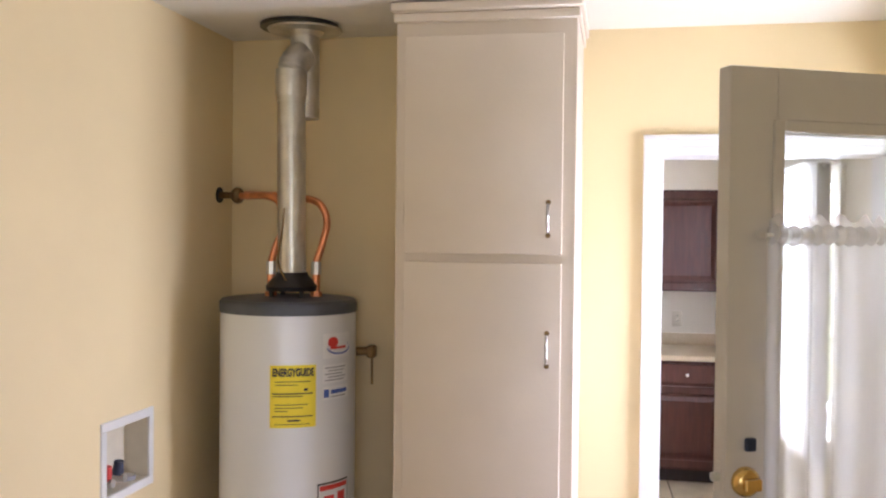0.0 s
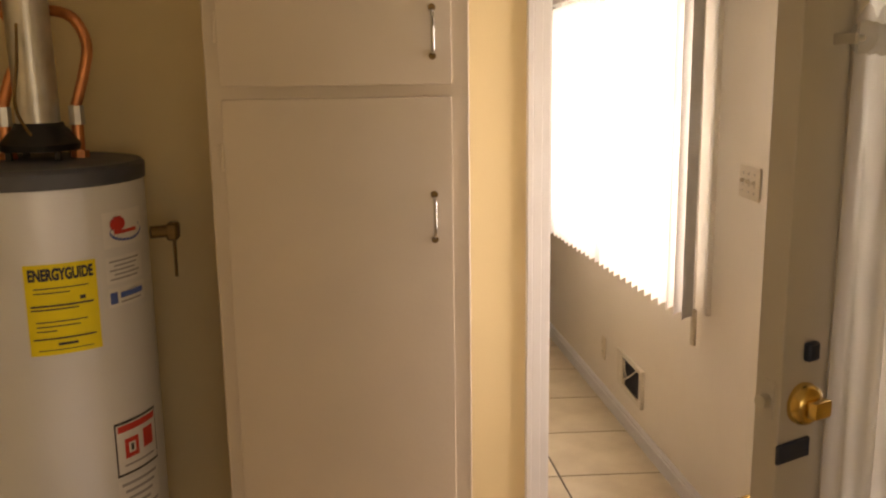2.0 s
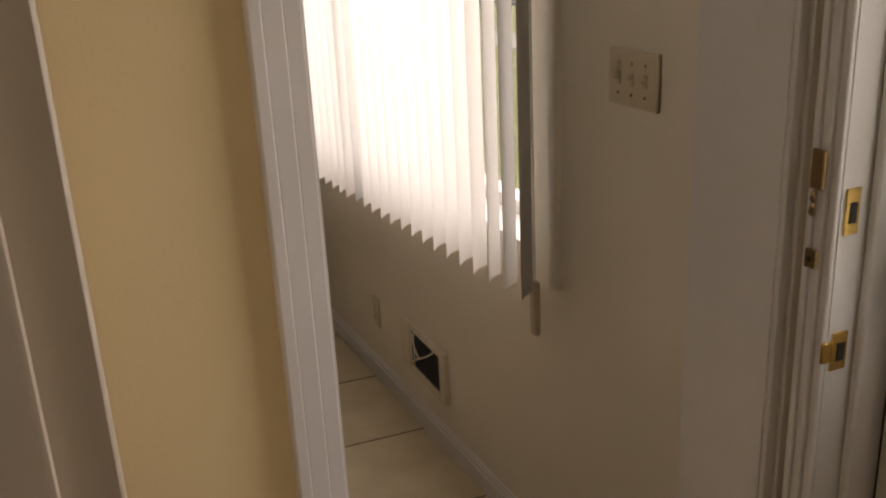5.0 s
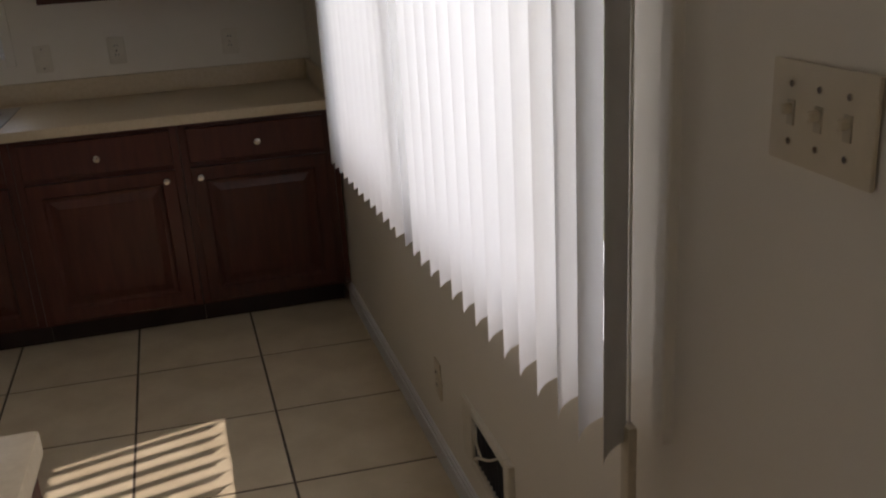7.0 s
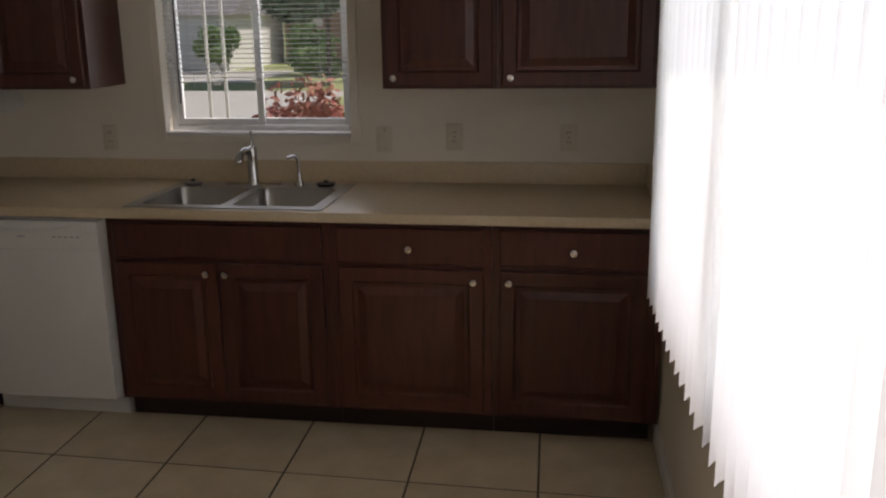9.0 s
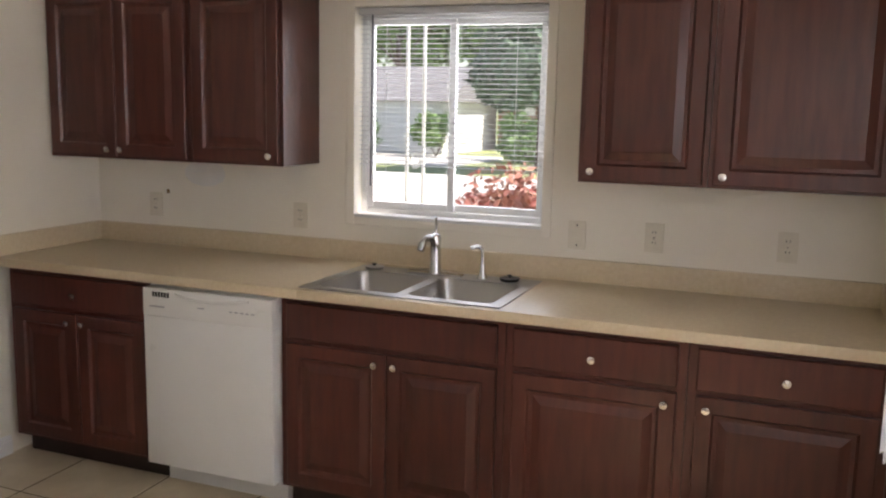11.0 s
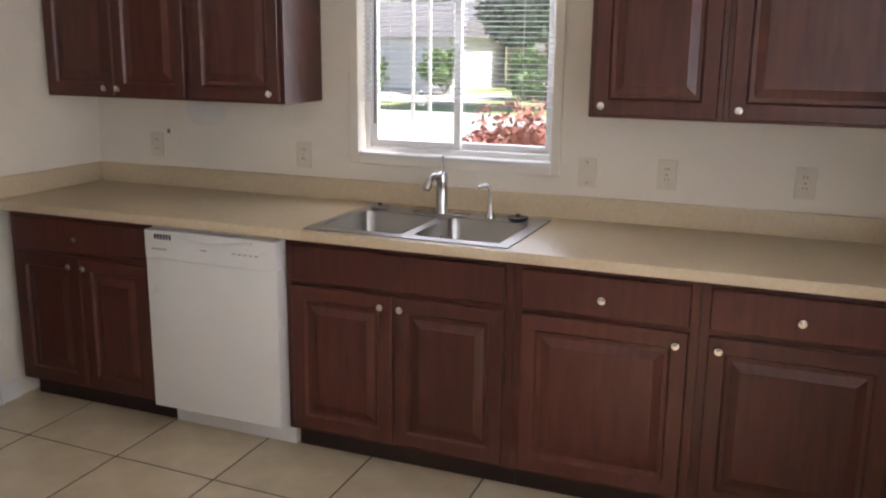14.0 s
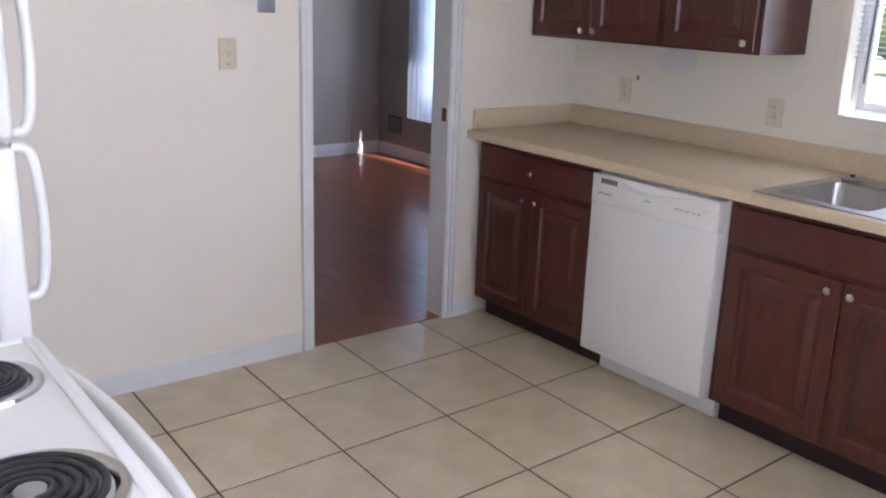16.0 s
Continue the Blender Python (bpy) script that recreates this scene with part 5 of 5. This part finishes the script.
# ---- outside ----
solid("ground", box(-400, -400, -0.5, 400, 400, -0.42), M_GRASS, "sunlit green lawn around the houses", "lawn", kind="structure")
solid("garage_apron", box(-22, 32.6, -0.42, -9.6, 38.9, -0.40), M_CONC, "pale concrete apron before the garage", "driveway", kind="structure")
solid("driveway", box(-40, 13.5, -0.42, -5.0, 29.0, -0.395), M_CONC, "pale concrete driveway and walk", "driveway", kind="structure")
solid("pavement", box(8.6, -60, -0.42, 9.9, 60.0, -0.39), M_CONC, "pale concrete pavement beside the lawn", "pavement", kind="structure")
solid("road", box(14, -120, -0.42, 21, 120, -0.38), M_ASPH, "dark asphalt street", "road", kind="structure")
solid("street_kerb", box(13.8, -120, -0.42, 14.0, 120, -0.30), M_CONC, "pale concrete kerb", "kerb", kind="structure")


def crown_mesh(bm, c, r, n, leaf, seed, squash=0.85):
    """Many small leaf cards in uneven clumps round a centre."""
    rnd = random.Random(seed)
    clumps = []
    for _ in range(16):
        d = Vector((rnd.gauss(0, 1), rnd.gauss(0, 1), rnd.gauss(0, 1))).normalized() * r * rnd.uniform(0.35, 0.85)
        clumps.append((Vector(c) + Vector((d.x, d.y, d.z * squash)), r * rnd.uniform(0.28, 0.5)))
    for _ in range(n):
        cc, cr = rnd.choice(clumps)
        d = Vector((rnd.gauss(0, 1), rnd.gauss(0, 1), rnd.gauss(0, 1))).normalized()
        p = cc + d * cr * rnd.uniform(0.6, 1.05)
        u = Vector((rnd.gauss(0, 1), rnd.gauss(0, 1), rnd.gauss(0, 1))).normalized()
        w = u.cross(d if abs(u.dot(d)) < 0.95 else Vector((0.1, 0.9, 0.2))).normalized()
        s = leaf * rnd.uniform(0.6, 1.3)
        bm.faces.new([bm.verts.new(q) for q in (p - u * s, p + w * s * 0.5, p + u * s, p - w * s * 0.5)])
    return bm


def tree(x, y, h, r, label, seed, leafmat, n=5000, leaf=0.16):
    t = thing("tree", (x, y, -0.42), label, "tree", "trees")
    bm = bmesh.new()
    tube(bm, [(x, y, -0.42), (x + 0.05, y, h * 0.25), (x - 0.03, y + 0.05, h * 0.5), (x, y, h * 0.75)], 0.035 * h ** 0.9 * 0.6, 10, 0, 5)
    rnd = random.Random(seed)
    for k in range(7):
        a = rnd.uniform(0, 6.28)
        z = h * rnd.uniform(0.35, 0.6)
        cyl(bm, (x, y, z), (x + r * 0.6 * math.cos(a), y + r * 0.6 * math.sin(a), z + r * 0.6), 0.05 * h / 6, 0.02, 7)
    part("trunk", bm, M_BARK, t)
    part("crown", crown_mesh(bmesh.new(), (x, y, h * 0.78), r, n, leaf, seed), leafmat, t, smooth=False)
    return t


tree(-6.6, 32.0, 4.4, 2.5, "broad dark evergreen tree on the lawn", 3, M_LEAFD, 12000, 0.20)
tree(-20.5, 52.0, 9.0, 4.2, "tall green leafy tree behind the houses", 4, M_LEAF, 6000, 0.34)
tree(-16.5, 56.0, 8.0, 3.6, "green leafy tree beyond the driveway", 6, M_LEAF, 5000, 0.34)
tree(-4.0, 41.0, 5.5, 2.8, "dark tree beyond the lawn", 7, M_LEAFD, 7000, 0.25)
tree(12.6, 14.4, 4.0, 1.6, "small young street tree by the pavement", 8, M_LEAF, 4500, 0.12)
tree(26.0, 24.0, 8.0, 4.0, "leafy tree across the street", 9, M_LEAF, 7000, 0.25)
tree(27.0, 34.0, 9.0, 4.4, "leafy tree far across the street", 10, M_LEAF, 7000, 0.28)


def shrub(x, y, r, label, seed, leafmat, n=1500, leaf=0.06, h=None):
    s = thing("shrub", (x, y, -0.42), label, "shrub", "shrubs")
    rnd = random.Random(seed)
    bm = bmesh.new()
    for k in range(9):
        a = rnd.uniform(0, 6.28)
        cyl(bm, (x, y, -0.42), (x + 0.7 * r * math.cos(a), y + 0.7 * r * math.sin(a), (h or r) * 0.6), 0.012, 0.004, 6)
    part("stems", bm, M_BARK, s)
    part("foliage", crown_mesh(bmesh.new(), (x, y, (h or r) * 0.55), r, n, leaf, seed, 0.8), leafmat, s, smooth=False)


shrub(-0.86, 11.0, 0.46, "red-leaved shrub outside the window", 21, M_REDLEAF, 1500, 0.040, 1.32)
shrub(-1.30, 11.3, 0.36, "red-leaved shrub outside the window", 22, M_REDLEAF, 900, 0.040, 1.05)
shrub(-12.3, 37.6, 1.0, "rounded bright green shrub by the garage", 23, M_LEAF, 2500, 0.12, 1.4)
shrub(-15.4, 37.0, 1.0, "rounded bright green shrub by the house", 24, M_LEAF, 2000, 0.12, 1.0)
shrub(-8.2, 36.0, 1.2, "low clipped hedge shrub", 25, M_LEAF, 2500, 0.12, 0.9)
shrub(-6.0, 36.0, 1.2, "low clipped hedge shrub", 26, M_LEAF, 2500, 0.12, 0.9)


def house(x0, x1, y0, y1, h, ridge, label, wallmat, gable='x'):
    hs = thing("house", ((x0 + x1) / 2, (y0 + y1) / 2, -0.42), label, "house", "houses")
    part("wall", box(x0, y0, -0.42, x1, y1, h), wallmat, hs, smooth=False)
    bm = bmesh.new()
    o = 0.4
    if gable == 'x':
        p = [(x0 - o, y0 - o, h), (x1 + o, y0 - o, h), (x1 + o, y1 + o, h), (x0 - o, y1 + o, h), (x0 - o, (y0 + y1) / 2, ridge), (x1 + o, (y0 + y1) / 2, ridge)]
        fs = [(0, 1, 5, 4), (3, 4, 5, 2), (0, 4, 3), (1, 2, 5), (0, 3, 2, 1)]
    else:
        p = [(x0 - o, y0 - o, h), (x1 + o, y0 - o, h), (x1 + o, y1 + o, h), (x0 - o, y1 + o, h), ((x0 + x1) / 2, y0 - o, ridge), ((x0 + x1) / 2, y1 + o, ridge)]
        fs = [(0, 4, 5, 3), (1, 2, 5, 4), (0, 1, 4), (2, 3, 5), (0, 3, 2, 1)]
    vs = [bm.verts.new(q) for q in p]
    for f in fs:
        bm.faces.new([vs[i] for i in f])
    bmesh.ops.recalc_face_normals(bm, faces=bm.faces[:])
    part("roof", bm, M_ROOF, hs, smooth=False)
    if gable == 'y':
        bm = bmesh.new()
        g = [bm.verts.new(q) for q in ((x0, y0 - o - 0.02, h), (x1, y0 - o - 0.02, h), ((x0 + x1) / 2, y0 - o - 0.02, ridge - 0.3))]
        bm.faces.new(g)
        part("gable", bm, M_SIDING, hs, smooth=False)
    return hs


h1 = house(-24.0, -12.6, 39, 46, 1.75, 3.3, "white house with grey gabled roof and garage", M_SIDING)
for x in (-17.3, -19.0):
    wv = part("window", box(x, 38.93, 0.5, x + 1.0, 38.99, 1.6), M_TRIM, h1, smooth=False)
    part("window_pane", box(x + 0.08, 38.91, 0.58, x + 0.92, 38.94, 1.52), M_CARP, wv, smooth=False)
gd = part("garage_door", box(-15.2, 38.95, -0.4, -13.0, 38.99, 1.7), M_TRIM, h1, smooth=False)
for k in range(4):
    part("door_panel", box(-15.15, 38.92, -0.35 + 0.51 * k, -13.05, 38.95, 0.10 + 0.51 * k, 0.01), M_TRIM, gd, smooth=False)
h2 = house(-12.2, -9.4, 45, 53, 1.8, 3.8, "brick house with a white gable behind the trees", M_BRICKH, 'y')
part("window", box(-11.2, 44.94, 0.6, -10.4, 44.99, 1.7), M_TRIM, h2, smooth=False)
h3 = house(30, 42, 10, 60, 2.6, 5.0, "pale house across the street", M_SIDING, 'y')
fence = thing("fence_far", (-9.0, 42.0, -0.42), "brown board fence beside the hedge", "fence")
for k in range(30):
    part("board", box(-10.5 + 0.22 * k, 42.0, -0.42, -10.31 + 0.22 * k, 42.03, 1.25), M_BRICKH, fence, smooth=False)

post = thing("porch_post", (-0.96, 9.31, -0.42), "white wrought-iron porch post with scrolls", "porch post")
for x in (-1.011, -0.905):
    part("upright", box(x - 0.009, 9.30, -0.42, x + 0.009, 9.318, 2.9, 0.002), M_TRIM, post)
for z in (0.3, 1.22, 2.2):
    for s in (-1, 1):
        part("scroll", tube(bmesh.new(), [(-0.958, 9.309, z + 0.09), (-0.958 + s * 0.028, 9.309, z + 0.06), (-0.958 + s * 0.028, 9.309, z + 0.02), (-0.958 + s * 0.006, 9.309, z), (-0.958 + s * 0.014, 9.309, z + 0.03)], 0.005, 8, 0, 5), M_TRIM, post)
solid("porch_slab", box(-3.0, 8.1, -0.42, 1.6, 9.45, -0.20), M_CONC, "pale concrete porch slab", "porch", kind="structure")

car = thing("parked_car", (16.0, 15.0, -0.38), "dark parked car along the street", "car")
bm = box(15.2, 12.9, 0.0, 16.9, 17.1, 0.50, 0.15, 3)
bx(bm, 15.35, 13.7, 0.50, 16.75, 16.2, 1.02, 0.22, 3)
part("body", bm, M_CARP, car)
for x in (15.25, 16.85):
    for y in (13.7, 16.3):
        wl = part("wheel", cyl(bmesh.new(), (x - 0.1, y, -0.06), (x + 0.1, y, -0.06), 0.32, seg=20), M_BLACK, car)
        part("rim", cyl(bmesh.new(), (x - 0.11, y, -0.06), (x + 0.11, y, -0.06), 0.19, seg=14), M_GALV, wl)

# ---- floor pieces ----
TILE_O, TILE_A, TILE_B = Vector((-1.212, 6.515, 0)), Vector((0.4622, -0.0135, 0)), Vector((-0.0140, 0.4580, 0))  # slightly out of square, as laid
tile_cache = {}


def piece_mesh(name, w, d, t, material, bev):
    key = (name, round(w, 3), round(d, 3))
    if key not in tile_cache:
        b = bmesh.new()
        b0 = [b.verts.new(q) for q in ((-w / 2, -d / 2, -t), (w / 2, -d / 2, -t), (w / 2, d / 2, -t), (-w / 2, d / 2, -t))]
        b1 = [b.verts.new(q) for q in ((-w / 2, -d / 2, -bev), (w / 2, -d / 2, -bev), (w / 2, d / 2, -bev), (-w / 2, d / 2, -bev))]
        b2 = [b.verts.new(q) for q in ((-w / 2 + bev, -d / 2 + bev, 0), (w / 2 - bev, -d / 2 + bev, 0), (w / 2 - bev, d / 2 - bev, 0), (-w / 2 + bev, d / 2 - bev, 0))]
        for a, c in ((b0, b1), (b1, b2)):
            for k in range(4):
                b.faces.new((a[k], a[(k + 1) % 4], c[(k + 1) % 4], c[k]))
        b.faces.new(b2)
        tile_cache[key] = make_mesh(name, b, material)
    return tile_cache[key]




def tile_mesh(corners, centre):
    """One tile as a low block with a small bevel round its top."""
    b = bmesh.new()
    rings = [[b.verts.new(c + (centre - c) * k - centre + Vector((0, 0, z))) for c in corners] for k, z in ((0.0, -0.006), (0.0, -0.0010), (0.006, 0.0))]
    for p_, q_ in zip(rings, rings[1:]):
        for k in range(4):
            b.faces.new((p_[k], p_[(k + 1) % 4], q_[(k + 1) % 4], q_[k]))
    b.faces.new(rings[-1])
    return make_mesh("tile", b, M_TILE)


whole_tile = None
joint = 0.0042 / 0.46
for i in range(-3, 7):
    for j in range(-6, 4):
        cs = [TILE_O + TILE_A * (i + u) + TILE_B * (j + v) for u, v in ((joint, joint), (1 - joint, joint), (1 - joint, 1 - joint), (joint, 1 - joint))]
        cut = [Vector((min(max(c.x, KX0 - 0.055), 1.66), min(max(c.y, 4.045), 7.9), 0)) for c in cs]
        if min((cut[1] - cut[0]).length, (cut[2] - cut[3]).length, (cut[3] - cut[0]).length, (cut[2] - cut[1]).length) < 0.03:
            continue
        mid = sum(cut, Vector()) / 4
        if cut == cs:
            whole_tile = whole_tile or tile_mesh(cut, mid)
        t = new("tile", whole_tile if cut == cs else tile_mesh(cut, mid))
        t.parent = floor_k
        t.location = mid
random.seed(3)
y = 3.9
while y < 9.3:
    x = -6.0 - random.uniform(0, 0.9)
    while x < -2.12:
        L = random.uniform(1.1, 1.7)
        a, b_ = max(x + 0.001, -6.0), min(x + L - 0.001, -2.115)
        if b_ - a > 0.05:
            p = new("plank", piece_mesh("plank", round(b_ - a, 2), 0.1092, 0.012, M_PLANK, 0.0005))
            p.parent = floor_l
            p.location = ((a + b_) / 2, y + 0.055, 0.0)
        x += L
    y += 0.11
